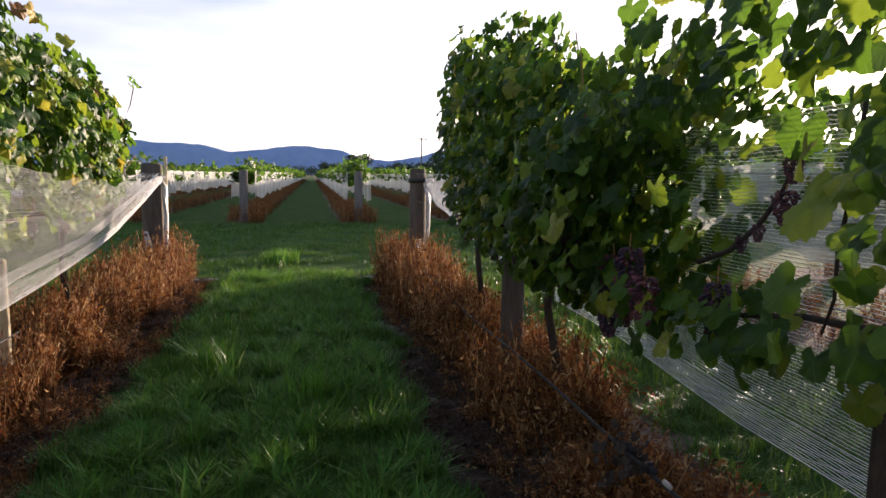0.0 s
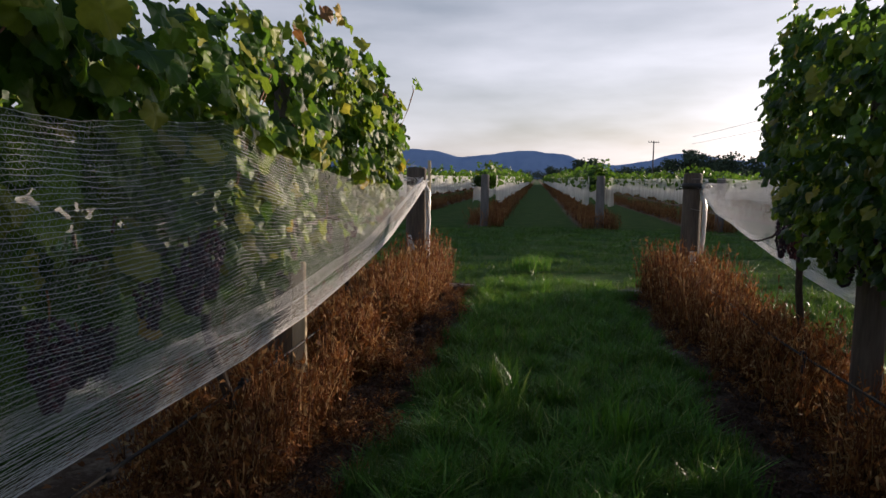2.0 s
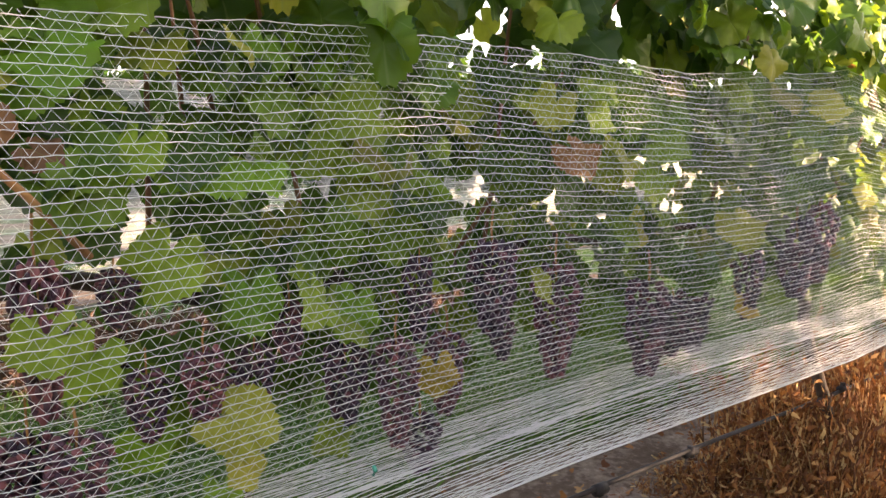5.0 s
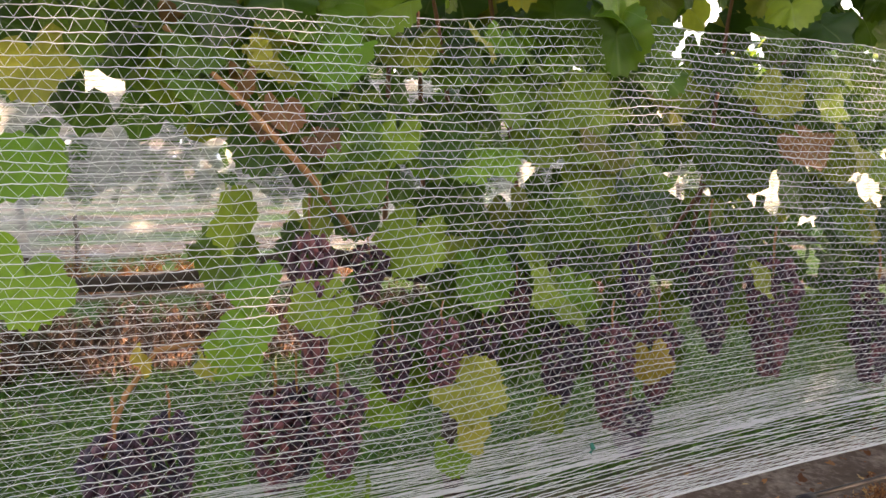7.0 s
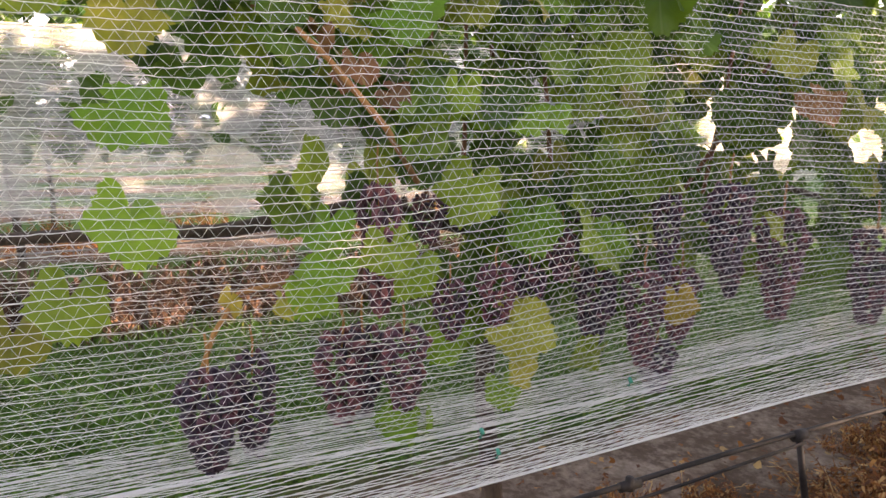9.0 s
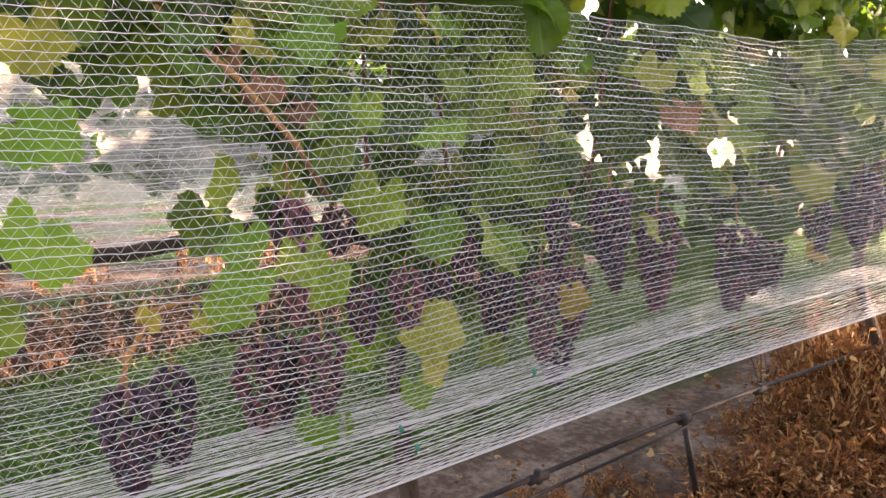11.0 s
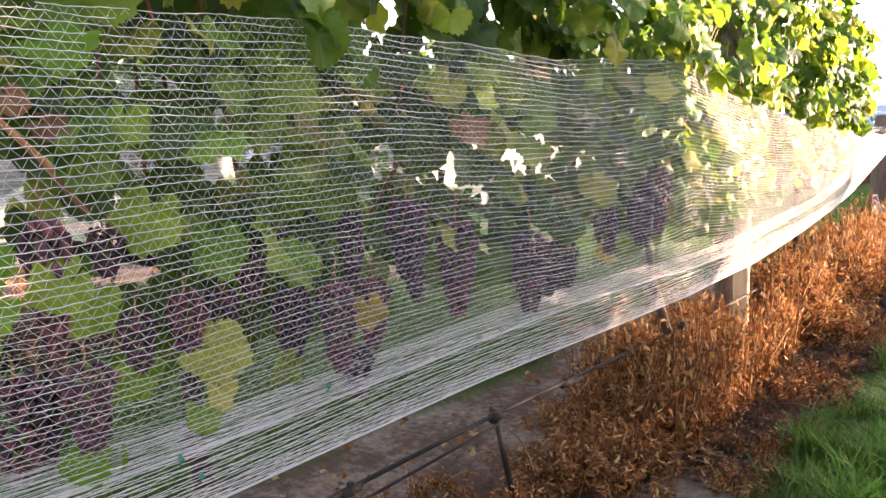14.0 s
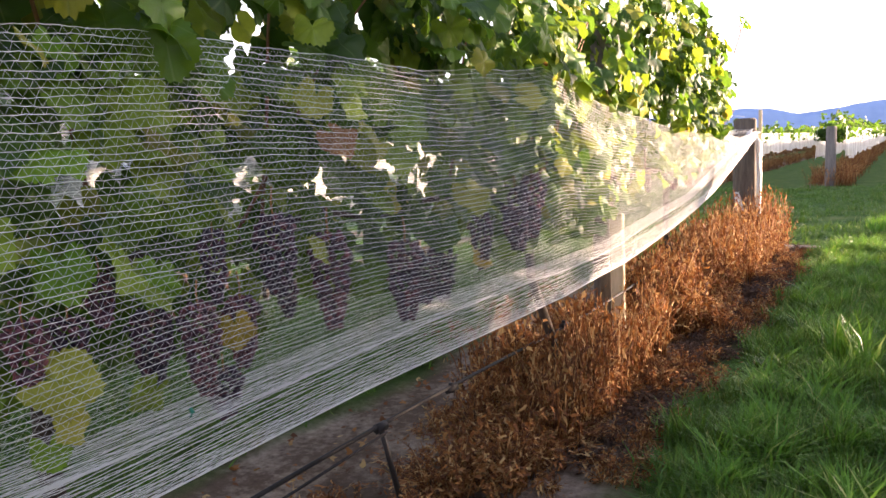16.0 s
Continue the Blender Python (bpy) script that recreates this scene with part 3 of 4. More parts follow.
bird_net(back_point, "white bird net on the shaded side of the vine row", levels_of(0, 0.10, 26, 1.0, 0.0008), levels_of(0.11, 1, 50, 1.0, 0.001), WIDE_YS, [(-0.2, 4.2, 0.024), (4.2, 8.7, 0.04)], 0.00052)
net_r = bird_net(lambda y, s: net_point(NET_R, y, s), "white knitted bird net hanging behind the open vine row", levels_of(0, 0.12, 14, 1.0, 0.001), levels_of(0.135, 1, 78, 1.0, 0.0008), WIDE_YS, [(-0.6, 4.6, 0.016), (4.6, 8.7, 0.02)], 0.0011)


def gathered(name, points, radii, parent, seed, threads=26):
    """Net pulled together into a rope of loose strands."""
    r = np.random.default_rng(seed)
    pts, out = np.asarray(points, float), []
    for k in range(threads):
        a, f = r.uniform(0, 6.28), math.sqrt(r.uniform(0, 1))
        w = r.normal(0, 0.15, len(pts))
        off = np.stack([np.cos(a + w * 3) * f, np.sin(a + w * 3) * f, np.zeros(len(pts))], 1) * np.asarray(radii)[:, None]
        out.append(tube(pts + off, 0.006, 4))
    part(name, tri_mesh(name, *joined(out)), thread_mat, parent, "net gathered into a white rope")


ez = END_Y
gathered("tail", [(-1.66, ez - 0.12, 1.22), (-1.60, ez - 0.09, 1.12), (-1.595, ez - 0.07, 0.8), (-1.60, ez - 0.06, 0.45), (-1.57, ez - 0.1, 0.18), (-1.59, ez - 0.12, 0.03)], [0.035, 0.03, 0.022, 0.024, 0.035, 0.06], net_l, 3)
gathered("tail", [(-1.80, ez - 0.16, 0.62), (-1.76, ez - 0.19, 0.42), (-1.72, ez - 0.2, 0.2), (-1.72, ez - 0.2, 0.03)], [0.02, 0.045, 0.06, 0.08], net_l, 4)
gathered("tail", [(1.36, ez - 0.06, 1.20), (1.405, ez - 0.07, 1.0), (1.40, ez - 0.08, 0.7), (1.385, ez - 0.08, 0.5)], [0.03, 0.022, 0.02, 0.02], net_r, 5, 18)
gathered("tail", [(1.28, ez - 0.13, 0.52), (1.29, ez - 0.15, 0.36), (1.27, ez - 0.15, 0.2)], [0.02, 0.05, 0.06], net_r, 6, 18)
wrap = [(ROW_L + 0.135 * math.cos(a), ez + 0.135 * math.sin(a), 1.235 + 0.01 * math.sin(3 * a)) for a in np.linspace(-1.2, 4.2, 18)]
gathered("wrap", wrap, [0.022] * 18, net_l, 8, 22)
wrap = [(ROW_R + 0.03 + 0.115 * math.cos(a), ez + 0.115 * math.sin(a), 1.20) for a in np.linspace(-0.6, 3.0, 12)]
gathered("wrap", wrap, [0.014] * 12, net_r, 9, 14)


def net_sheet(x, y0, y1, z0, z1, sway, parent, material, seed, cell=0.12):
    """A far net: one knitted sheet with hanging folds."""
    n, m = max(4, int((y1 - y0) / cell)), 5
    ys = np.linspace(y0, y1, n + 1)
    rows = []
    for k in range(m + 1):
        s = k / m
        fold = sway * (1 - s * 0.7) * (np.sin(ys * 6.1 + seed) * 0.6 + np.sin(ys * 13.7 + seed * 2 + s) * 0.4)
        sag = 0.05 * np.sin(ys * 1.7 + seed) * (1 - s) + 0.03 * np.sin(ys * 4.9 + seed)
        rows.append(np.stack([np.full(n + 1, x) + fold, ys, z0 + (z1 - z0) * s + sag * (1 - s * 0.5)], -1))
    v = np.concatenate(rows)
    tris = []
    for k in range(m):
        a = np.arange(n) + k * (n + 1)
        tris += [np.stack([a, a + 1, a + n + 2], 1), np.stack([a, a + n + 2, a + n + 1], 1)]
    return part("netting", tri_mesh("netting", v, np.concatenate(tris), smooth=True), material, parent, "white net hanging in loose folds")


# ---------------------------------------------------------------- plants
def weed_shape(seed, low=False, stems=11, bits=17, sides=3):
    """A withered weed: bent stems with small dry leaves."""
    r = np.random.default_rng(seed)
    out = []
    for k in range(stems):
        a, h = r.uniform(0, 6.28), r.uniform(0.5, 1.0) * (0.5 if low else 1)
        lean = r.uniform(0.06, 0.48)
        foot = np.array([r.normal(0, 0.10), r.normal(0, 0.10), 0])
        pts = [foot, foot + (math.cos(a) * lean * 0.35, math.sin(a) * lean * 0.35, h * 0.55), foot + (math.cos(a) * lean, math.sin(a) * lean, h)]
        out.append(tube(pts, [0.010, 0.008, 0.003], 3))
        n = bits
        f = r.uniform(0.2, 1.0, n)
        p = np.array([np.array(pts[0]) * (1 - q) + np.array(pts[2]) * q for q in f]) + r.normal(0, 0.035, (n, 3))
        m = at_points(p, r.normal(0, 1, (n, 3)), r.normal(0, 0.7, (n, 3)) - (0, 0, 0.5), r.uniform(0.045, 0.125, n))
        quad = (np.array([(-0.15, 0, 0), (0.15, 0, 0), (0.12, 0.6, 0.14), (-0.05, 1.0, 0)]), np.array([(0, 1, 2), (0, 2, 3)]), np.zeros((4, 2)))
        out.append(scattered([quad], m))
    return joined(out)


def grass_shape(seed, blades=13, spread=0.35, fan=(0.15, 0.7), wide=1.0):
    r = np.random.default_rng(seed)
    vs, ts = [], []
    for k in range(blades):
        a, h, lean = r.uniform(0, 6.28), r.uniform(0.5, 1.0), r.uniform(*fan)
        f = np.array([r.normal(0, spread * 0.5), r.normal(0, spread * 0.5), 0])
        d = np.array([math.cos(a), math.sin(a), 0])
        w = np.array([-d[1], d[0], 0]) * r.uniform(0.014, 0.028) * wide
        p1, p2 = f + d * lean * 0.3 + (0, 0, h * 0.6), f + d * lean + (0, 0, h)
        b = len(vs)
        vs += [f - w, f + w, p1 + w * 0.8, p1 - w * 0.8, p2]
        ts += [(b, b + 1, b + 2), (b, b + 2, b + 3), (b + 3, b + 2, b + 4)]
    return np.array(vs), np.array(ts), np.zeros((len(vs), 2))


WEEDS = [weed_shape(s) for s in range(6)]
STALKS = [weed_shape(s, False, 7, 9) for s in range(40, 45)]
FAR_WEEDS = [weed_shape(s, False, 5, 6) for s in range(30, 34)]
LOW_WEEDS = [weed_shape(s, True) for s in range(20, 24)]
GRASS = [grass_shape(s) for s in range(6)]
TUSSOCKS = [grass_shape(s, 44, 0.22, (0.35, 1.15), 0.9) for s in range(50, 55)]
FINE_GRASS = [grass_shape(s, 7, 0.8) for s in range(10, 14)]


def upright(pos, size, tall=None):
    n = len(pos)
    a = rng.uniform(0, 6.28, n)
    m = np.zeros((n, 4, 4))
    c, s = np.cos(a) * size, np.sin(a) * size
    m[:, 0, 0], m[:, 0, 1], m[:, 1, 0], m[:, 1, 1] = c, -s, s, c
    m[:, 2, 2], m[:, 3, 3], m[:, :3, 3] = size if tall is None else tall, 1, pos
    return m


def uneven(p, lo, hi, seed=0, scale=2.4):
    """Heights that rise and fall in patches."""
    k = np.clip(0.5 + 0.9 * lumpy(p, scale, seed), 0, 1)
    return (lo + (hi - lo) * k) * rng.uniform(0.7, 1.15, len(p))


def stuff(name, shapes, mats, material, label, category):
    tagged(part(name, tri_mesh(name, *scattered(shapes, mats)), material), label, category, kind="stuff")


def strip_points(n, x0, x1, y0, y1):
    return np.stack([rng.uniform(x0, x1, n), rng.uniform(y0, y1, n), np.full(n, -0.02)], 1)


# withered weeds under the two near rows
p = np.concatenate([strip_points(360, -1.78, -1.40, 3.4, 9.1), strip_points(150, -1.9, -1.38, 2.75, 4.7), strip_points(50, -1.4, -1.27, 3.0, 8.9), strip_points(110, -2.2, -1.75, 3.6, 9.1)])
p = p[(lumpy(p, 1.9, 2) > -0.22) | (p[:, 1] < 4.0)]
lane = (np.hypot(p[:, 0] + 1.55, (p[:, 1] - 4.6) * 0.6) < 0.26) | (np.abs(p[:, 0] + 0.4 + 0.345 * (p[:, 1] - 0.9)) < 0.12) & (p[:, 1] < 4.9)
slope_l = lerp(p[:, 0], [(-1.7, 1.05), (-1.5, 0.85), (-1.36, 0.5)])      # worn patch before the stake
stuff("dry_weeds", WEEDS, upright(p, rng.uniform(0.24, 0.40, len(p)) * np.where(lane, 0.7, 1), slope_l * np.where(lane, 0.4, 1) * uneven(p, 0.18, 0.60) * lerp(p[:, 1], [(2.7, 0.35), (3.1, 0.6), (3.7, 1.0), (5.5, 1.0), (8.5, 0.95)])), weed_mat, "rust-brown withered weeds under the netted vines", "weeds")
p = np.concatenate([strip_points(230, 1.02, 1.5, 2.0, 5.2), strip_points(200, 0.98, 1.5, 5.2, 9.1), strip_points(40, 0.85, 1.0, 5.5, 9.0), strip_points(130, 1.0, 1.5, -1.0, 2.1)])
stuff("dry_weeds", WEEDS, upright(p, rng.uniform(0.24, 0.40, len(p)), lerp(p[:, 0], [(0.9, 0.5), (1.05, 0.75), (1.2, 1.05)]) * uneven(p, 0.14, 0.56, 4) * lerp(p[:, 1], [(2, 0.75), (4.0, 0.95), (5.5, 1.05), (8.5, 1.0)])), weed_mat, "rust-brown withered weeds under the open vines", "weeds")
p = np.concatenate([strip_points(100, -1.75, -1.15, 0.4, 3.0), strip_points(30, -2.1, -1.6, 1.6, 3.6), strip_points(80, -1.3, -1.05, 3.0, 8.6), strip_points(40, 0.8, 1.0, 1.0, 5.5), strip_points(40, 0.7, 0.95, 5.5, 8.6)])
stuff("dry_weeds", LOW_WEEDS, upright(p, rng.uniform(0.12, 0.28, len(p)), rng.uniform(0.12, 0.26, len(p))), weed_mat, "low withered tufts on bare soil", "weeds")

p = np.concatenate([strip_points(60, -1.62, -1.40, 3.1, 4.7), strip_points(130, -1.9, -1.5, 5.0, 9.25), strip_points(90, -1.8, -1.38, 6.5, 9.3), strip_points(170, 0.85, 1.5, 3.4, 9.25), strip_points(120, 0.8, 1.4, 6.5, 9.3)])
stuff("dry_stalks", STALKS, upright(p, rng.uniform(0.22, 0.34, len(p)), rng.uniform(0.4, 0.72, len(p)) * lerp(p[:, 1], [(3, 0.75), (8, 1.1)])), weed_mat, "tall thin straw-brown dead stalks along the rows", "weeds")

# dark matted dead growth along the strips, its colour darkened further for shade
p = np.concatenate([strip_points(260, 0.62, 1.05, 1.2, 9.0), strip_points(150, -1.36, -1.12, 3.2, 9.0), strip_points(320, -5.2, -4.5, -2.5, 4.5)])
# taller weeds of the next row: the dark tone stands for net shadow
wild = p[:, 0] < -4
stuff("matted_weeds", LOW_WEEDS, upright(p, rng.uniform(0.2, 0.4, len(p)), np.where(wild, rng.uniform(0.5, 0.9, len(p)), rng.uniform(0.06, 0.16, len(p)))), matted_shade_mat, "dark brown matted dead weeds on the soil strips, tinted for shade", "weeds")

# fallen leaves and dead bits on the bare soil
p = np.concatenate([strip_points(900, -2.5, -1.0, 0.6, 6.0), strip_points(400, 0.55, 1.6, 1.5, 6.0)]) + (0, 0, 0.012)
flat = at_points(p, rng.normal(0, 0.35, (len(p), 3)) + (0, 0, 1), rng.normal(0, 1, (len(p), 3)), rng.uniform(0.012, 0.045, len(p)))
stuff("leaf_litter", FAR_LEAVES, flat, weed_mat, "small dead leaves scattered on bare soil", "leaf litter")

# grass of the alley and the headland
p = strip_points(19000, -1.3, 0.8, 0.6, 9.2)
keep = (lumpy(p, 4.0) > -0.38) & (np.abs(p[:, 0] + 0.23) < 0.79 + 0.24 * lumpy(p, 2.3, 5))
p = p[keep]
stuff("alley_grass", GRASS, upright(p, rng.uniform(0.10, 0.20, len(p)), uneven(p, 0.05, 0.17, 8, 5.5)), grass_mat, "uneven green grass in the alley between vine rows", "grass")
p = strip_points(16000, -6, 6, 9.2, 19.3)
p = p[lumpy(p, 1.5, 3) > -0.12]
stuff("headland_grass", FINE_GRASS, upright(p, rng.uniform(0.12, 0.24, len(p)), uneven(p, 0.02, 0.13, 11, 3.5)), grass_mat, "short mown grass on the headland", "grass")
p = strip_points(1250, -1.05, 0.65, 1.5, 9.2)
p = p[np.abs(p[:, 0] + 0.2) < 0.7]
stuff("grass_tussocks", TUSSOCKS, upright(p, rng.uniform(0.08, 0.24, len(p)), rng.uniform(0.07, 0.22, len(p))), highlit_grass_mat, "bright tussocks of arching grass in the alley", "grass")
p = np.concatenate([np.array([(-0.43, 10.7, 0)]) + rng.normal(0, (0.14, 0.10, 0), (26, 3)), np.array([(-0.55, 4.9, 0)]) + rng.normal(0, (0.05, 0.06, 0), (12, 3)), np.array([(0.02, 4.3, 0)]) + rng.normal(0, (0.05, 0.06, 0), (14, 3))])
stuff("tall_tufts", GRASS, upright(p, rng.uniform(0.16, 0.26, len(p)), rng.uniform(0.16, 0.30, len(p))), highlit_grass_mat, "taller fresh green grass tufts", "grass")
p = np.concatenate([strip_points(2200, 1.75, 3.7, 0.5, 9.2), strip_points(4600, -4.9, -2.6, -1.5, 9.2)])
stuff("alley_grass", GRASS, upright(p, rng.uniform(0.12, 0.22, len(p)), rng.uniform(0.06, 0.14, len(p))), grass_mat, "shaded green grass in the next alleys", "grass")


def bunch_shape(length, width, seed, count=70):
    """A conical bunch of berries hanging from its stalk at the origin."""
    r = np.random.default_rng(seed)
    lat, lon = 4, 7
    v = [(0, 0, 1)]
    for i in range(1, lat):
        for j in range(lon):
            a, b = math.pi * i / lat, 2 * math.pi * j / lon
            v.append((math.sin(a) * math.cos(b), math.sin(a) * math.sin(b), math.cos(a)))
    v.append((0, 0, -1))
    t = []
    for j in range(lon):
        k = (j + 1) % lon
        t.append((0, 1 + j, 1 + k))
        t.append((len(v) - 1, len(v) - 1 - lon + k, len(v) - 1 - lon + j))
        for i in range(lat - 2):
            a, b = 1 + i * lon, 1 + (i + 1) * lon
            t += [(a + j, b + j, b + k), (a + j, b + k, a + k)]
    ball = (np.array(v), np.array(t), np.zeros((len(v), 2)))
    n = count
    f = (np.arange(n) + r.uniform(0, 1, n)) / n
    swell = np.clip(0.55 + 2.6 * f, 0, 1) * (1 - 0.72 * f ** 1.7)
    lump = 1 + 0.16 * np.sin(f * 11 + seed) * np.cos(np.arange(n) * 2.4 + seed)
    rad = (width * 0.5 - 0.005) * swell * lump * np.sqrt(r.uniform(0.5, 1, n))
    a = np.arange(n) * 2.4 + r.normal(0, 0.35, n)
    pos = np.stack([rad * np.cos(a), rad * np.sin(a), -0.012 - f * (length - 0.015)], 1)
    m = upright(pos, r.uniform(0.0062, 0.0084, n))
    return scattered([ball], m)


BUNCHES = []
for k in range(7):
    me = tri_mesh("fruit", *bunch_shape(1.0 * (0.16 + 0.012 * k), 0.108 + 0.004 * (k % 3), 60 + k, 210), smooth=True)
    me.materials.append(berry_mat)
    BUNCHES.append((me, 0.16 + 0.012 * k, 0.108 + 0.004 * (k % 3)))
STALK = tri_mesh("stalk", *tube([(0, 0, 0.045), (0.004, 0.002, 0.015), (0, 0, -0.05)], [0.0022, 0.0026, 0.0015], 5))
STALK.materials.append(stalk_mat)
LEAF_MESHES = {}
for nm, mat_ in (("leaf", leaf_mat), ("sunny", sunny_leaf_mat), ("highlit", highlit_leaf_mat), ("yellow", yellow_mat), ("brown", brown_mat)):
    LEAF_MESHES[nm] = []
    for k in range(6):
        me = tri_mesh("leaf", *NEAR_LEAVES[k], smooth=True)
        me.materials.append(mat_)
        LEAF_MESHES[nm].append(me)


def grape_bunch(parent, x, y, z, length, width, turn):
    me, l0, w0 = BUNCHES[int(turn * 100) % len(BUNCHES)]
    ob = new("bunch_stalk", STALK)
    ob.parent = parent
    ob.matrix_basis = pose(x, y, z, 0, 0, math.degrees(turn)) @ Matrix.Diagonal((width * 1.2 / w0, width * 1.2 / w0, length * 1.06 / l0, 1))
    part("fruit", me, berry_mat, ob, "dusky purple grape bunch", kind="stuff")


def hung_leaves(pos, side, r, size=(0.085, 0.13)):
    """Poses of leaves that hang with their faces outward."""
    n = len(pos)
    normal = np.stack([side * r.uniform(0.45, 1.2, n), r.normal(0, 0.5, n), r.normal(0.36, 0.36, n)], 1)
    tip = np.stack([side * r.normal(0.2, 0.3, n), r.normal(0, 0.5, n), -np.abs(r.normal(1.0, 0.4, n))], 1)
    return at_points(pos, normal, tip, r.uniform(*size, n))


def vine(x, y, foot, label, leaf_pos, single, side, bunches, seed, shoots=()):
    """A grapevine: trunk, two arms on the wire, canes, leaves and bunches."""
    r = np.random.default_rng(seed)
    ob = thing("grapevine", label, "grapevine", (0, 0, 0), "grapevines")
    lean = r.normal(0, 0.02, 3)
    part("trunk", tri_mesh("trunk", *tube([(foot[0], foot[1], -0.05), (foot[0] + lean[0], foot[1] * 0.65 + y * 0.35, 0.25), (x + lean[1], foot[1] * 0.25 + y * 0.75, 0.6), (x, y, 0.97)], [0.030, 0.024, 0.021, 0.022], 9), smooth=True), bark_mat, ob)
    for d in (-1, 1):
        slim = 1.0 if side > 0 else 0.6
        pts = [(x, y, 0.95)] + [(x + r.normal(0, 0.015), y + d * k * 0.27, 0.99 + r.normal(0, 0.015) - (1 - slim) * 0.12 * k) for k in range(1, 5)]
        part("arm", tri_mesh("arm", *tube(pts, [0.019 * slim, 0.015 * slim, 0.013 * slim, 0.010 * slim, 0.007 * slim], 8), smooth=True), bark_mat, ob)
    edge = leaf_pos[:, 1].max() - 0.35
    for k in range(9):
        yy = min(y + r.uniform(-1.05, 1.05), edge)
        h = r.uniform(0.45, 0.95)
        if (side > 0 and 0.45 < yy < 1.25) or (side < 0 and 1.2 < yy < 3.0):
            continue
        a, b = r.normal(0, 0.12), side * r.uniform(-0.05, 0.16)
        pts = [(x, yy, 0.98), (x + b * 0.6, yy + a * 0.4, 0.98 + h * 0.35), (x + b, yy + a * 0.8, 0.98 + h * 0.7), (x + b * 1.5, yy + a * 1.3, 0.98 + h)]
        part("cane", tri_mesh("cane", *tube(pts, [0.0055, 0.0048, 0.004, 0.0025], 5)), cane_mat, ob)
    for pts in shoots:
        part("cane", tri_mesh("cane", *tube(pts, [0.006] + [0.0045] * (len(pts) - 2) + [0.002], 5)), cane_mat, ob)
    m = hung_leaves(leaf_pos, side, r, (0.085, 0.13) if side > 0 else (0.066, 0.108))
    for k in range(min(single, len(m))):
        # outermost leaves mostly take the lighter copy, as if they caught the light
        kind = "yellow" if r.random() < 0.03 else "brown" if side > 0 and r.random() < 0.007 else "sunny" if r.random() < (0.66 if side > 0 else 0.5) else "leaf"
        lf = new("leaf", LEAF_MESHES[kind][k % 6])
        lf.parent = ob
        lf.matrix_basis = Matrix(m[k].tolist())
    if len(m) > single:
        # deeper foliage is two thirds darker copy: crown shade in the colour
        part("foliage", tri_mesh("foliage", *scattered(LEAVES, m[single::3]), smooth=True), sunny_leaf_mat, ob, kind="stuff")
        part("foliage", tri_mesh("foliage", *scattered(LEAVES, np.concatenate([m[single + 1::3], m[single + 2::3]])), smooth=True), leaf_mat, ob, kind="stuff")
    for b in bunches:
        grape_bunch(ob, *b)
    return ob


# crown outlines of the two near rows: top and bottom along the row
TOP_L = [(-2, 2.05), (2.4, 2.0), (3.1, 1.93), (3.8, 1.88), (4.3, 1.98), (4.85, 2.19), (5.3, 2.12), (6.2, 2.0), (7.0, 1.82), (7.4, 1.6), (7.6, 1.3)]
LOW_L = [(-2, 0.80), (3.3, 0.80), (4.2, 0.84), (5.5, 0.95), (7.0, 1.10), (7.9, 1.16)]
TOP_R = [(-2, 2.2), (1.6, 2.1), (2.0, 1.9), (2.3, 1.74), (2.7, 1.63), (3.0, 1.60), (3.4, 1.70), (3.8, 1.86), (4.2, 2.05), (4.8, 2.10), (5.3, 2.20), (5.6, 2.18), (5.8, 1.95)]
LOW_R = [(-2, 0.92), (1.9, 0.88), (2.6, 0.82), (3.4, 0.82), (4.4, 0.86), (5.0, 0.90), (5.35, 1.2), (5.8, 1.6)]


def crown_points(n, row, y0, y1, top, low, side, half, r, holes=0.22, net=None, end=9.0, company=5):
    y = r.uniform(y0, y1, n)
    hi, lo = lerp(y, top) + 0.09 * np.sin(y * 7.3 + row) + 0.07 * np.sin(y * 12.7 + 2 * row), lerp(y, low)
    f = r.beta(1.15, 1.0, n)
    z = lo + (hi - lo) * f + r.normal(0, 0.025, n)
    w = half * (0.75 + 0.4 * np.sin(np.pi * np.clip(f, 0, 1))) * np.clip((end - y) / 1.6, 0.3, 1)
    x = row + side * w * r.uniform(-0.8, 1.0, n) + r.normal(0, 0.02, n)
    p = np.stack([x, y, z], 1)
    p = p[(lumpy(p, 2.3, row) < holes) & (lumpy(p, 7.0, row + 3) < 0.52)]
    # no leaf hangs alone in the air
    near = (np.abs(p[:, None, :] - p[None, :, :]).max(2) < 0.11).sum(1)
    p = p[near > company]
    if net is not None:
        under = p[:, 2] < lerp(p[:, 1], net["top"]) + 0.03
        s = np.clip((p[:, 2] - lerp(p[:, 1], net["hem"])) / (lerp(p[:, 1], net["top"]) - lerp(p[:, 1], net["hem"])), 0, 1)
        lim = net_point(net, p[:, 1], s)[:, 0] - side * (0.05 + 0.05 * rng.random(len(p)))
        p[:, 0] = np.where(under, np.minimum(p[:, 0], lim) if side > 0 else np.maximum(p[:, 0], lim), p[:, 0])
        p = p[p[:, 2] > lerp(p[:, 1], net["hem"]) + 0.06]
    return p


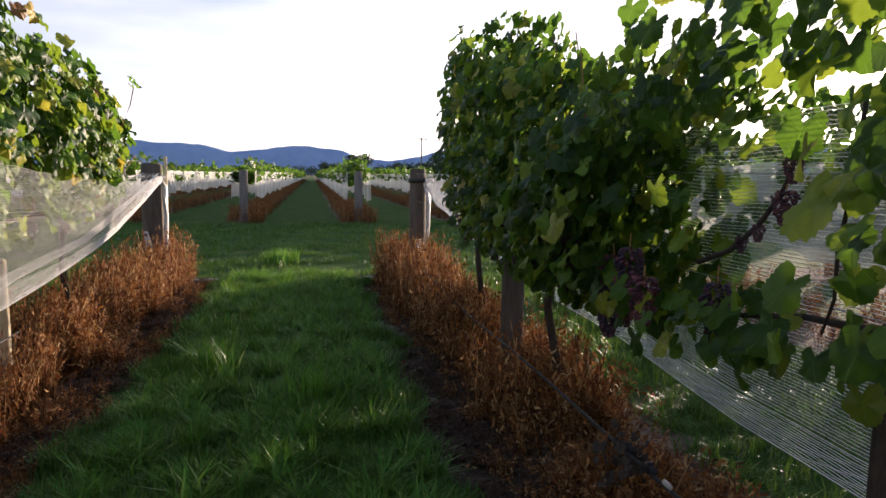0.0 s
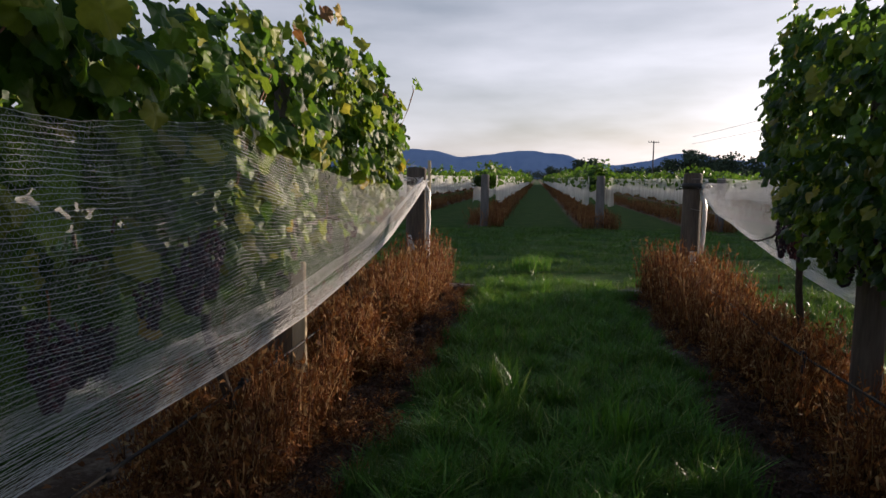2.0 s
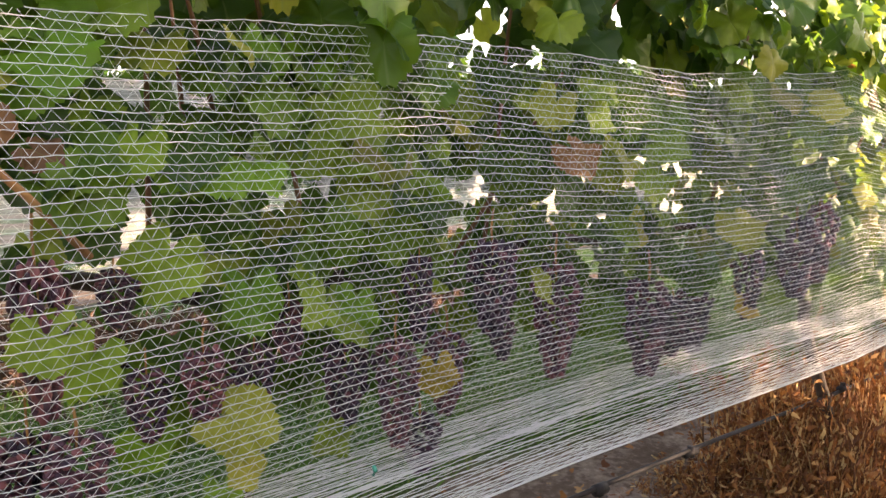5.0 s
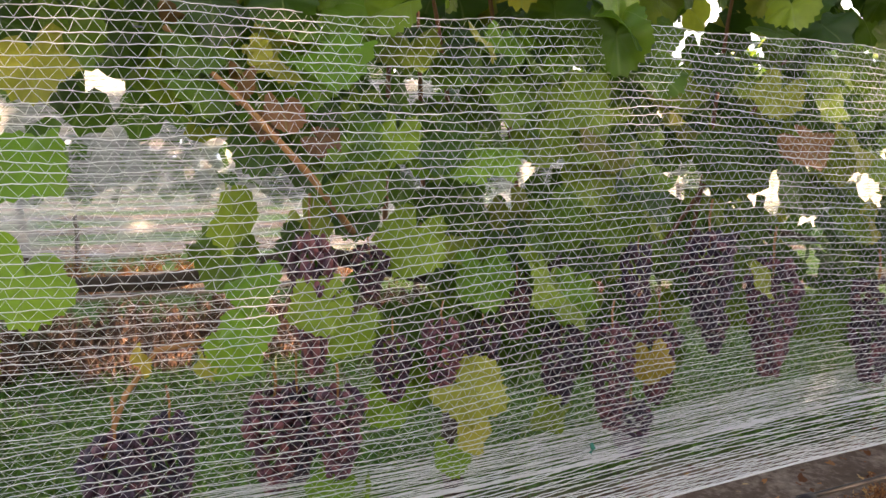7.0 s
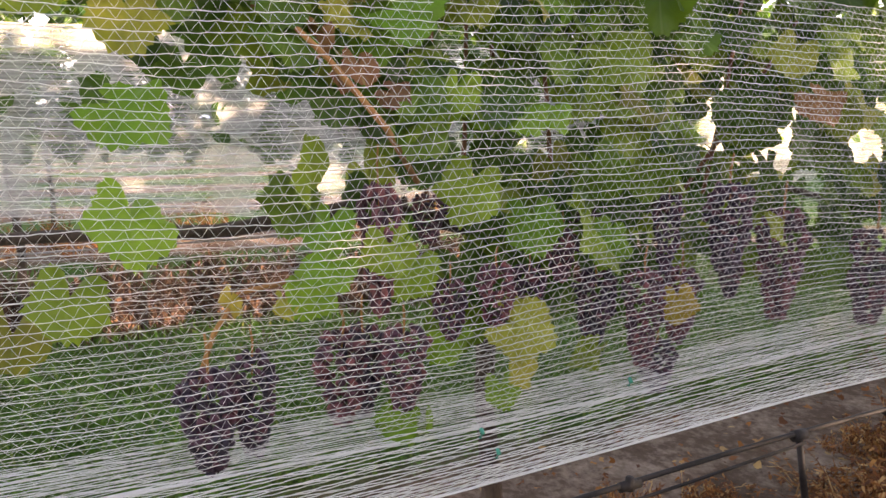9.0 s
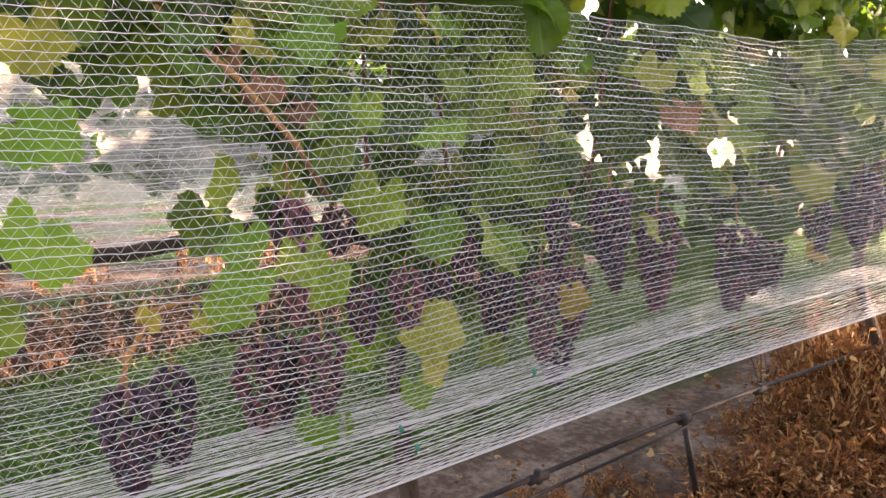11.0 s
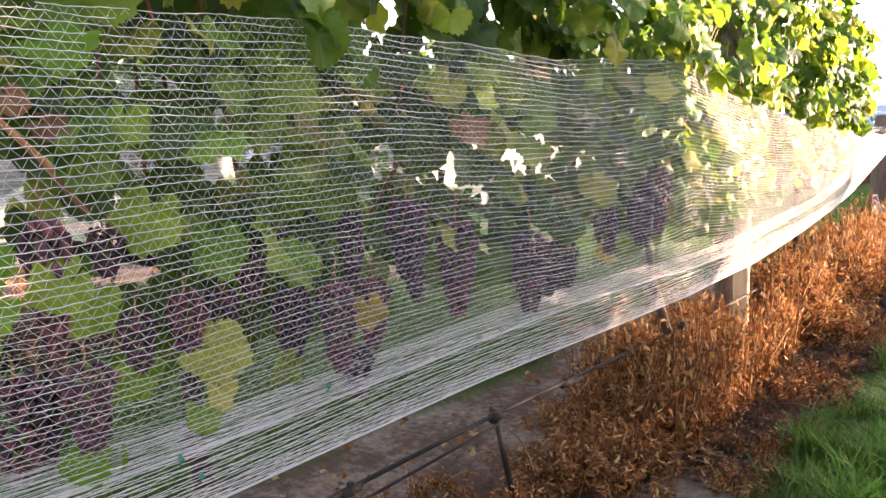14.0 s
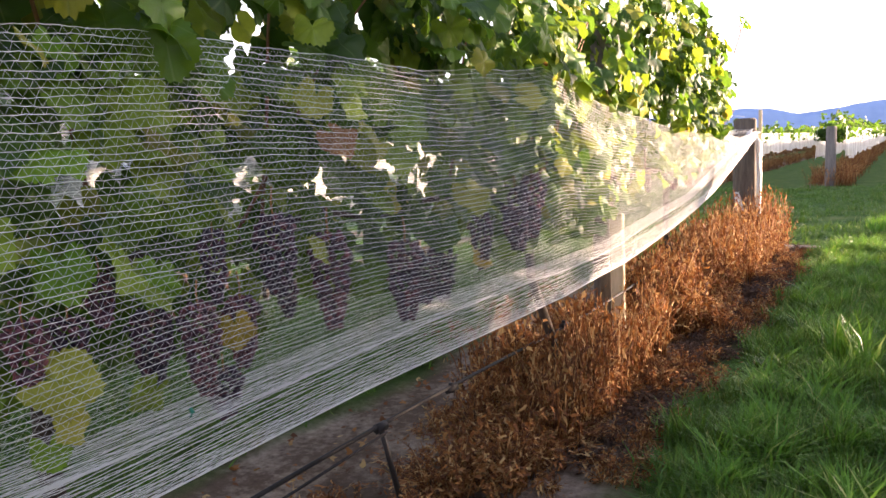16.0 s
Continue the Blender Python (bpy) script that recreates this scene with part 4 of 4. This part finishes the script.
# bunches that show through the net: along the row, top, length, width
FRUIT = [(0.945, 0.845, 0.15, 0.08), (1.01, 0.85, 0.155, 0.07), (1.19, 0.86, 0.15, 0.07), (1.40, 0.95, 0.11, 0.065), (1.33, 0.925, 0.10, 0.06), (1.155, 0.855, 0.15, 0.088), (1.235, 0.866, 0.13, 0.078), (1.21, 1.09, 0.20, 0.065), (1.305, 1.06, 0.08, 0.055), (1.525, 1.0, 0.09, 0.055), (1.48, 0.935, 0.11, 0.065),
         (1.65, 0.91, 0.14, 0.08), (1.715, 0.915, 0.18, 0.075), (1.78, 0.76, 0.105, 0.075), (1.86, 0.895, 0.155, 0.075), (1.76, 1.05, 0.145, 0.05), (1.95, 1.063, 0.18, 0.09), (2.15, 1.0, 0.24, 0.1),
         (2.375, 0.95, 0.215, 0.105), (2.51, 0.876, 0.13, 0.082), (2.645, 0.895, 0.17, 0.087), (3.035, 1.06, 0.225, 0.115), (3.22, 1.09, 0.235, 0.1), (2.0, 0.90, 0.085, 0.05), (2.79, 0.985, 0.18, 0.075)]
fruit = [(-1.475 - 0.03 * (k % 3), y, z, l, w, k * 1.37) for k, (y, z, l, w) in enumerate(FRUIT)]

# gaps in the leaf wall: along the row, height, half width
GAPS = [(2.79, 1.17, 0.035), (1.91, 1.14, 0.04), (1.98, 1.21, 0.045), (2.19, 1.14, 0.03), (2.25, 1.07, 0.025), (2.46, 1.37, 0.010), (1.71, 1.21, 0.035), (1.74, 1.36, 0.008), (2.57, 1.16, 0.02), (2.66, 1.11, 0.02), (2.9, 1.03, 0.025), (1.59, 1.02, 0.035)]

VINES_L = [(-0.55, 0), (1.55, 1), (3.68, 2), (5.88, 3)]
for y, k in VINES_L:
    r = np.random.default_rng(100 + k)
    lo, hi = y - 1.07, (y + 1.07 if k < 3 else 7.4)
    n = (600, 1850, 1850, 2300)[k]
    pts = crown_points(n, ROW_L, lo, hi, TOP_L, LOW_L, 1, 0.34, r, 0.30, NET_L, 7.5)
    if k == 1:
        # the open patch at the end of the arm, low down
        pts = pts[~((pts[:, 1] < 1.10 - 0.5 * (pts[:, 0] + 1.5)) & (pts[:, 2] < 1.30) & (r.random(len(pts)) < 0.97))]
    # gaps right through the crown
    for gy, gz, gr in GAPS:
        pts = pts[np.hypot(pts[:, 1] - gy + 1.05 * (pts[:, 0] + 1.6), pts[:, 2] - gz - 0.02) > 0.6 * gr + 0.022]
    # leaves keep clear of the bunches that face the net
    for b in fruit:
        cover = (np.abs(pts[:, 1] - b[1]) < 0.5 * b[4] + 0.035) & (pts[:, 2] < b[2] + 0.07) & (pts[:, 2] > b[2] - b[3] + 0.02) & (pts[:, 0] > b[0] - 0.05)
        pts = pts[~cover]
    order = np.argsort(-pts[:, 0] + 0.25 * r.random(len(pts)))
    mine = [b for b in fruit if lo <= b[1] < hi]
    if k == 3:
        mine += [(-1.62, 4.95, 1.0, 0.16, 0.08, 0.4), (-1.6, 5.5, 1.02, 0.15, 0.08, 1.9), (-1.63, 6.3, 1.08, 0.14, 0.08, 2.9)]
    shoots = []
    if k == 3:
        shoots = [[(-1.6, 6.9, 1.6), (-1.5, 6.9, 1.85), (-1.40, 6.6, 1.96), (-1.32, 6.1, 1.94)]]
    vine(ROW_L, y, (ROW_L + 0.04, y + (0.13 if k == 2 else -0.03), 0), "gnarled grapevine with green leaves and ripe purple bunches under net", pts[order], 295, 1, mine, 200 + k, shoots)

VINES_R = [(-0.45, 0), (1.72, 1), (3.86, 2), (5.55, 3)]
for y, k in VINES_R:
    r = np.random.default_rng(300 + k)
    lo, hi = y - 1.07, (y + 1.07 if k < 3 else 5.75)
    lo = 4.9 if k == 3 else lo
    n = (900, 1700, 3300, 950)[k]
    pts = crown_points(n, ROW_R - 0.03, lo, hi, TOP_R, LOW_R, -1, 0.36, r, (0.40, 0.42, 0.55, 0.5)[k], None, 6.4, (3, 3, 7, 7)[k])
    if k in (1, 2):
        # between the vines the crown is thin and the net shows
        thin = (pts[:, 1] > 1.55) & (pts[:, 1] < 2.55) & (pts[:, 2] > 0.98) & (pts[:, 2] < np.where(pts[:, 1] < 2.2, 1.60, 1.46))
        pts = pts[~(thin & (r.random(len(pts)) < 0.975))]
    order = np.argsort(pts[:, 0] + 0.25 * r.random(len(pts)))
    mine = [(ROW_R - 0.16 + r.normal(0, 0.05), yy, r.uniform(0.9, 1.08), r.uniform(0.14, 0.2), r.uniform(0.075, 0.1), r.uniform(0, 6)) for yy in r.uniform(max(lo, min(2.1, hi)), hi, (0, 6, 13, 3)[k])]
    vine(ROW_R, y, (ROW_R + 0.05, y + 0.04, 0), "open grapevine with dense green leaves and dark bunches", pts[order], 295, -1, mine, 400 + k)

# leaves that stand out behind the net: kind, place, size
# the brightest green kind has the light on it put into its colour
SPECIAL = [("yellow", (-1.47, 1.39, 0.86), 0.12), ("yellow", (-1.47, 1.44, 0.79), 0.07), ("highlit", (-1.47, 1.25, 1), 0.095), ("yellow", (-1.50, 1.06, 0.93), 0.05), ("highlit", (-1.47, 1.11, 0.99), 0.085), ("highlit", (-1.47, 1.34, 1.25), 0.095), ("highlit", (-1.47, 1.42, 1.21), 0.086),
           ("yellow", (-1.47, 1.47, 1.38), 0.07), ("brown", (-1.47, 2.09, 1.24), 0.1), ("highlit", (-1.47, 1.57, 1.04), 0.112), ("yellow", (-1.47, 1.79, 0.87), 0.085), ("highlit", (-1.47, 1.24, 0.74), 0.08), ("brown", (-1.46, 1.12, 1.31), 0.06), ("brown", (-1.46, 1.17, 1.27), 0.065), ("brown", (-1.47, 1.2, 1.22), 0.055), ("yellow", (-1.46, 1.13, 1.34), 0.045), ("brown", (-1.46, 1.15, 1.24), 0.045), ("yellow", (-1.5, 2.82, 0.87), 0.11),
           ("highlit", (-1.47, 0.87, 1.09), 0.12), ("sunny", (-1.47, 0.8, 0.99), 0.103), ("highlit", (-1.47, 0.83, 1.2), 0.112), ("sunny", (-1.47, 1.62, 0.79), 0.09), ("yellow", (-1.5, 3.47, 0.93), 0.1), ("yellow", (-1.47, 0.98, 0.95), 0.05), ("highlit", (-1.30, 6.08, 2), 0.12), ("highlit", (-1.33, 6.2, 1.99), 0.08), ("leaf", (-1.36, 6.45, 1.99), 0.09),
           ("highlit", (-1.5, 1.24, 1.37), 0.129), ("highlit", (-1.5, 1.25, 1.31), 0.103), ("sunny", (-1.5, 1.11, 1.36), 0.112), ("sunny", (-1.5, 1.32, 1.39), 0.112), ("sunny", (-1.5, 1.08, 1.31), 0.103), ("sunny", (-1.5, 1.24, 1.21), 0.112), ("highlit", (-1.5, 1.38, 1.24), 0.095), ("highlit", (-1.5, 1.47, 1.21), 0.095), ("highlit", (-1.5, 1.38, 1.11), 0.12), ("highlit", (-1.5, 1.47, 1.05), 0.112), ("sunny", (-1.5, 1.11, 1.15), 0.112), ("sunny", (-1.5, 1.59, 1.28), 0.12), ("sunny", (-1.5, 1.59, 1.13), 0.112), ("highlit", (-1.5, 1.66, 1), 0.103), ("sunny", (-1.5, 1.72, 1.29), 0.129), ("highlit", (-1.5, 1.52, 1.39), 0.086), ("highlit", (-1.5, 1.28, 0.98), 0.103), ("highlit", (-1.5, 1.12, 0.96), 0.09), ("highlit", (-1.5, 1.14, 1.05), 0.09), ("highlit", (-1.5, 1.31, 0.85), 0.095), ("highlit", (-1.5, 1.29, 0.7), 0.08), ("highlit", (-1.5, 1.42, 0.75), 0.07), ("leaf", (-1.5, 1.79, 1.18), 0.129), ("highlit", (-1.5, 1.64, 1.39), 0.112)]
fore = thing("grapevine_shoots", "bright green, yellow and withered leaves on the outer shoots", "grapevine", (0, 0, 0), "grapevines")
for k, (kind, at, size) in enumerate(SPECIAL):
    if at[2] < 1.42 and at[1] < 3.2:
        level = (at[2] - lerp(at[1], NET_L["hem"])) / (lerp(at[1], NET_L["top"]) - lerp(at[1], NET_L["hem"]))
        at = (min(at[0], float(net_point(NET_L, at[1], min(1.0, level))[0]) - 0.055), at[1], at[2])
    m = hung_leaves(np.array([at]), 1, np.random.default_rng(500 + k), (size, size + 0.001))[0]
    lf = new("leaf", LEAF_MESHES[kind][k % 6])
    lf.parent = fore
    lf.matrix_basis = Matrix(m.tolist())
part("cane", tri_mesh("cane", *tube([(-1.50, 1.03, 1.35), (-1.445, 1.12, 1.25), (-1.445, 1.2, 1.16), (-1.50, 1.27, 1.08)], [0.004, 0.0045, 0.005, 0.005], 6)), stalk_mat, fore, "reddish ripe cane")
part("cane", tri_mesh("cane", *tube([(-1.5, 0.93, 0.80), (-1.5, 0.96, 0.88), (-1.52, 1.0, 0.93), (-1.56, 1.2, 0.945)], [0.003, 0.004, 0.004, 0.004], 6)), stalk_mat, fore, "reddish ripe cane")


# the thin stretch of the open row: a bowed bare cane, a hanging shoot and their leaves
loose = thing("grapevine_shoots", "bare bowed cane with small dark bunches and hanging leaves", "grapevine", (0, 0, 0), "grapevines")
part("cane", tri_mesh("cane", *tube([(1.12, 2.28, 1.04), (1.12, 2.13, 1.09), (1.12, 2.02, 1.16), (1.12, 1.94, 1.24), (1.12, 1.91, 1.29), (1.12, 1.88, 1.37)], [0.008, 0.0075, 0.007, 0.006, 0.005, 0.004], 6)), bark_mat, loose)
part("cane", tri_mesh("cane", *tube([(1.1, 1.67, 1.46), (1.1, 1.69, 1.28), (1.1, 1.72, 1.13), (1.1, 1.72, 1.03), (1.1, 1.75, 0.95)], [0.005, 0.005, 0.0045, 0.004, 0.003], 6)), bark_mat, loose)
for k, (x, y, z, w) in enumerate([(1.12, 2.08, 1.115, 0.05), (1.12, 2.014, 1.15, 0.05), (1.12, 1.92, 1.237, 0.09), (1.12, 1.898, 1.316, 0.07)]):
    grape_bunch(loose, x, y, z + 0.02, w * 0.9, w * 0.65, 0.9 + k * 1.7)
for k, (x, y, z, size) in enumerate([(1.0, 1.61, 1.22, 0.16), (1.05, 1.77, 1.04, 0.12), (1.05, 1.83, 0.94, 0.09), (1.1, 2.13, 0.82, 0.1), (1.08, 1.94, 0.86, 0.1), (1.12, 2.39, 1.22, 0.09), (1.12, 2.34, 1.09, 0.085), (1.12, 2.51, 0.8, 0.09), (1.05, 1.63, 0.98, 0.11), (1.1, 1.64, 1.07, 0.11), (1.1, 1.84, 1.38, 0.12), (1.12, 2.13, 1.38, 0.075), (1.12, 2.03, 1.35, 0.075), (1.1, 1.73, 1.54, 0.1), (1.05, 1.58, 1.35, 0.12), (1.1, 1.63, 1.26, 0.12), (1.08, 1.74, 0.89, 0.09), (1.1, 2.33, 0.77, 0.08)]):
    m = hung_leaves(np.array([(x, y, z + 0.42 * size)]), -1, np.random.default_rng(700 + k), (size, size + 0.001))[0]
    lf = new("leaf", LEAF_MESHES["leaf" if k % 3 else "sunny"][k % 6])
    lf.parent = loose
    lf.matrix_basis = Matrix(m.tolist())


# ---------------------------------------------------------------- irrigation
def drip_line(label, pts, pegs, drops, lower=()):
    ob = thing("drip_line", label, "irrigation pipe", (0, 0, 0), "drip lines")
    part("pipe", tri_mesh("pipe", *tube(pts, 0.0068, 8), smooth=True), pipe_mat, ob)
    for low in lower:
        part("pipe", tri_mesh("pipe", *tube(low, 0.0045, 7), smooth=True), pipe_mat, ob)
    for a, b in pegs:
        part("peg", tri_mesh("peg", *tube([a, b], [0.009, 0.011], 6)), pipe_mat, ob)
        part("clip", tri_mesh("clip", *tube([(a[0], a[1] - 0.022, a[2]), (a[0], a[1] + 0.022, a[2])], 0.016, 8)), pipe_mat, ob)
    for x, y, z in drops:
        part("dripper", tri_mesh("dripper", *joined([tube([(x, y, z - 0.012), (x, y, z + 0.02)], [0.013, 0.010], 8), tube([(x, y - 0.03, z), (x, y + 0.03, z)], 0.0125, 8)])), pipe_mat, ob)
    return ob


drip_line("black irrigation pipe on short pegs beneath the net", [(-1.69, y, 0.33 - 0.012 * math.sin(y * 1.9)) for y in np.linspace(-1, 8.7, 40)], [((-1.69, 2.49, 0.335), (-1.715, 2.61, 0.0)), ((-1.69, 0.6, 0.335), (-1.70, 0.64, 0.0)), ((-1.69, 5.3, 0.33), (-1.70, 5.33, 0.0)), ((-1.69, 7.6, 0.33), (-1.70, 7.63, 0.0))], [(-1.69, 2.9, 0.33), (-1.69, 3.9, 0.33), (-1.69, 1.9, 0.33)], [[(-1.675, y, 0.318 - 0.03 * math.sin(min(1.0, (2.5 - y) / 1.2) * 1.57)) for y in np.linspace(-0.6, 2.5, 16)]])
drip_r = drip_line("black irrigation pipe through withered weeds", [(1.08 + 0.012 * math.sin(y), y, 0.345 + 0.01 * math.sin(y * 2.1)) for y in np.linspace(-1, 8.7, 40)], [((1.08, 4.9, 0.345), (1.08, 4.92, 0)), ((1.08, 1.4, 0.345), (1.08, 1.42, 0))], [(1.10, 2.62, 0.35), (1.09, 2.45, 0.35)])
part("coupling", tri_mesh("coupling", *tube([(1.085, 2.31, 0.349), (1.085, 2.35, 0.351)], 0.0085, 8)), pale_pipe_mat, drip_r, "pale pipe coupling")
p = np.array([(1.12, 2.68, 0.30)]) + rng.normal(0, (0.05, 0.05, 0.04), (46, 3))
part("caught_leaves", tri_mesh("caught_leaves", *scattered(LEAVES, hung_leaves(p, -1, np.random.default_rng(9), (0.03, 0.06)))), bark_mat, drip_r, "dark withered leaves caught on the pipe")
ob = thing("header_pipe", "pale pipe half buried across the alley at the row ends", "irrigation pipe")
part("pipe", tri_mesh("pipe", *tube([(x, 8.92, 0.025 - 0.05 * max(0.0, 1 - (x + 0.23) ** 2 / 0.75)) for x in np.linspace(-1.65, 1.2, 16)], 0.02, 8)), pale_pipe_mat, ob)
for y, z in ((1.33, 0.70), (1.36, 0.66), (1.62, 0.735)):
    ob = thing("net_clip", "small green plastic net clip on the hem", "clip", (-1.40, y, z), "net clips")
    part("jaw", tri_mesh("jaw", *tube([(0, 0, -0.008), (0.003, 0.003, 0.0), (0, 0.001, 0.008)], [0.003, 0.0045, 0.003], 5)), clip_mat, ob)


# ---------------------------------------------------------------- further rows
def far_row(x, y0, y1, count, size, weeds, nets, label, low=0.62, top=1.32, crown=1.52):
    r = np.random.default_rng(int(abs(x * 40 + y0 * 7)))
    ob = thing("vineyard_row", label, "vine row", (0, 0, 0), "vineyard rows")
    drop = 0.6 if y0 < 0 else 0.25
    t = r.uniform(0, 1, count) ** (1.7 if y1 - y0 > 40 else 1.0)
    y = y0 + 0.3 + (y1 - y0) * t
    hump = crown + 0.16 * np.sin(y * 1.9 + x) + 0.13 * np.sin(y * 4.3 + 2 * x)
    z = top - drop + (hump - top + drop) * r.beta(1.3, 1.2, count)
    p = np.stack([x + r.normal(0, 0.16, count), y, z], 1)
    grow = size * (1 + (2.4 * t if y1 > 30 else 0 * t))
    m = at_points(p, r.normal(0, 0.7, (count, 3)) + (0, -0.2, 0.5), r.normal(0, 0.6, (count, 3)) - (0, 0, 0.6), grow * r.uniform(0.8, 1.25, count))
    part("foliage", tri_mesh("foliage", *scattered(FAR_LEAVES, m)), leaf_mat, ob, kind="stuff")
    for sx, mt in nets:
        net_sheet(x + sx, y0 + 0.1, y1, low, top + 0.02, 0.07, ob, mt, x + sx, 0.12 if y1 < 30 else 0.3)
    if weeds:
        t = r.uniform(0, 1, weeds) ** 1.8
        p = np.stack([x + r.uniform(-0.45, 0.45, weeds), y0 - 0.15 + (y1 - y0) * t, np.full(weeds, -0.02)], 1)
        k = 1 + 1.4 * t
        part("undergrowth", tri_mesh("undergrowth", *scattered(FAR_WEEDS, upright(p, r.uniform(0.4, 0.6, weeds) * k, r.uniform(0.35, 0.62, weeds)))), weed_mat, ob, kind="stuff")
    for yy in np.arange(y0 + 2.0, y1 if y0 < 0 else y0, 2.2):
        part("trunk", tri_mesh("trunk", *tube([(x, yy, -0.05), (x + 0.02, yy + 0.03, 0.5), (x, yy, 1.0)], [0.03, 0.022, 0.02], 5)), bark_mat, ob)
    return ob


NEAR_LABEL, FAR_LABEL = "netted vine row in the next alley", "long vine row with white nets and rusty weeds beyond the headland"
for x in (-4.75, -7.75):
    far_row(x, -6.0, END_Y, 7500, 0.13, 0, [(0.3, net_behind_mat)], NEAR_LABEL, 0.70, 1.62, 2.1)
    round_post("end_post", "weathered timber end post of a netted row", (x, END_Y, 0), 1.36, 0.1, post_far_mat, "end posts")
for x in (4.25, 7.25, 10.25):
    far_row(x, -6.0, END_Y, 3600, 0.15, 0, [(-0.3, net_far_mat)], NEAR_LABEL, 0.66, 1.4, 1.82)
    round_post("end_post", "weathered timber end post of a netted row", (x, END_Y, 0), 1.36, 0.1, post_far_mat, "end posts")
p = np.concatenate([strip_points(60, x - 0.45, x + 0.45, -3, 8.8) for x in (-7.75, 4.25, 4.25, 7.25)])
stuff("dry_weeds", WEEDS[:3], upright(p, rng.uniform(0.3, 0.5, len(p)), rng.uniform(0.25, 0.5, len(p))), weed_mat, "rust-brown withered weeds under the next rows", "weeds")
for k in range(-7, 9):
    x = ROW_L + 3.0 * k
    close = k in (-2, -1, 0, 1, 2)
    far_row(x, FAR_Y, 135.0, 4200 if close else 1700, 0.14, 600 if close else 240, [(-0.3, net_far_mat), (0.3, net_far_mat)], FAR_LABEL)
    round_post("end_post", "grey round timber end post beyond the headland", (x, FAR_Y, 0), 1.37, 0.11, post_far_mat, "far end posts")
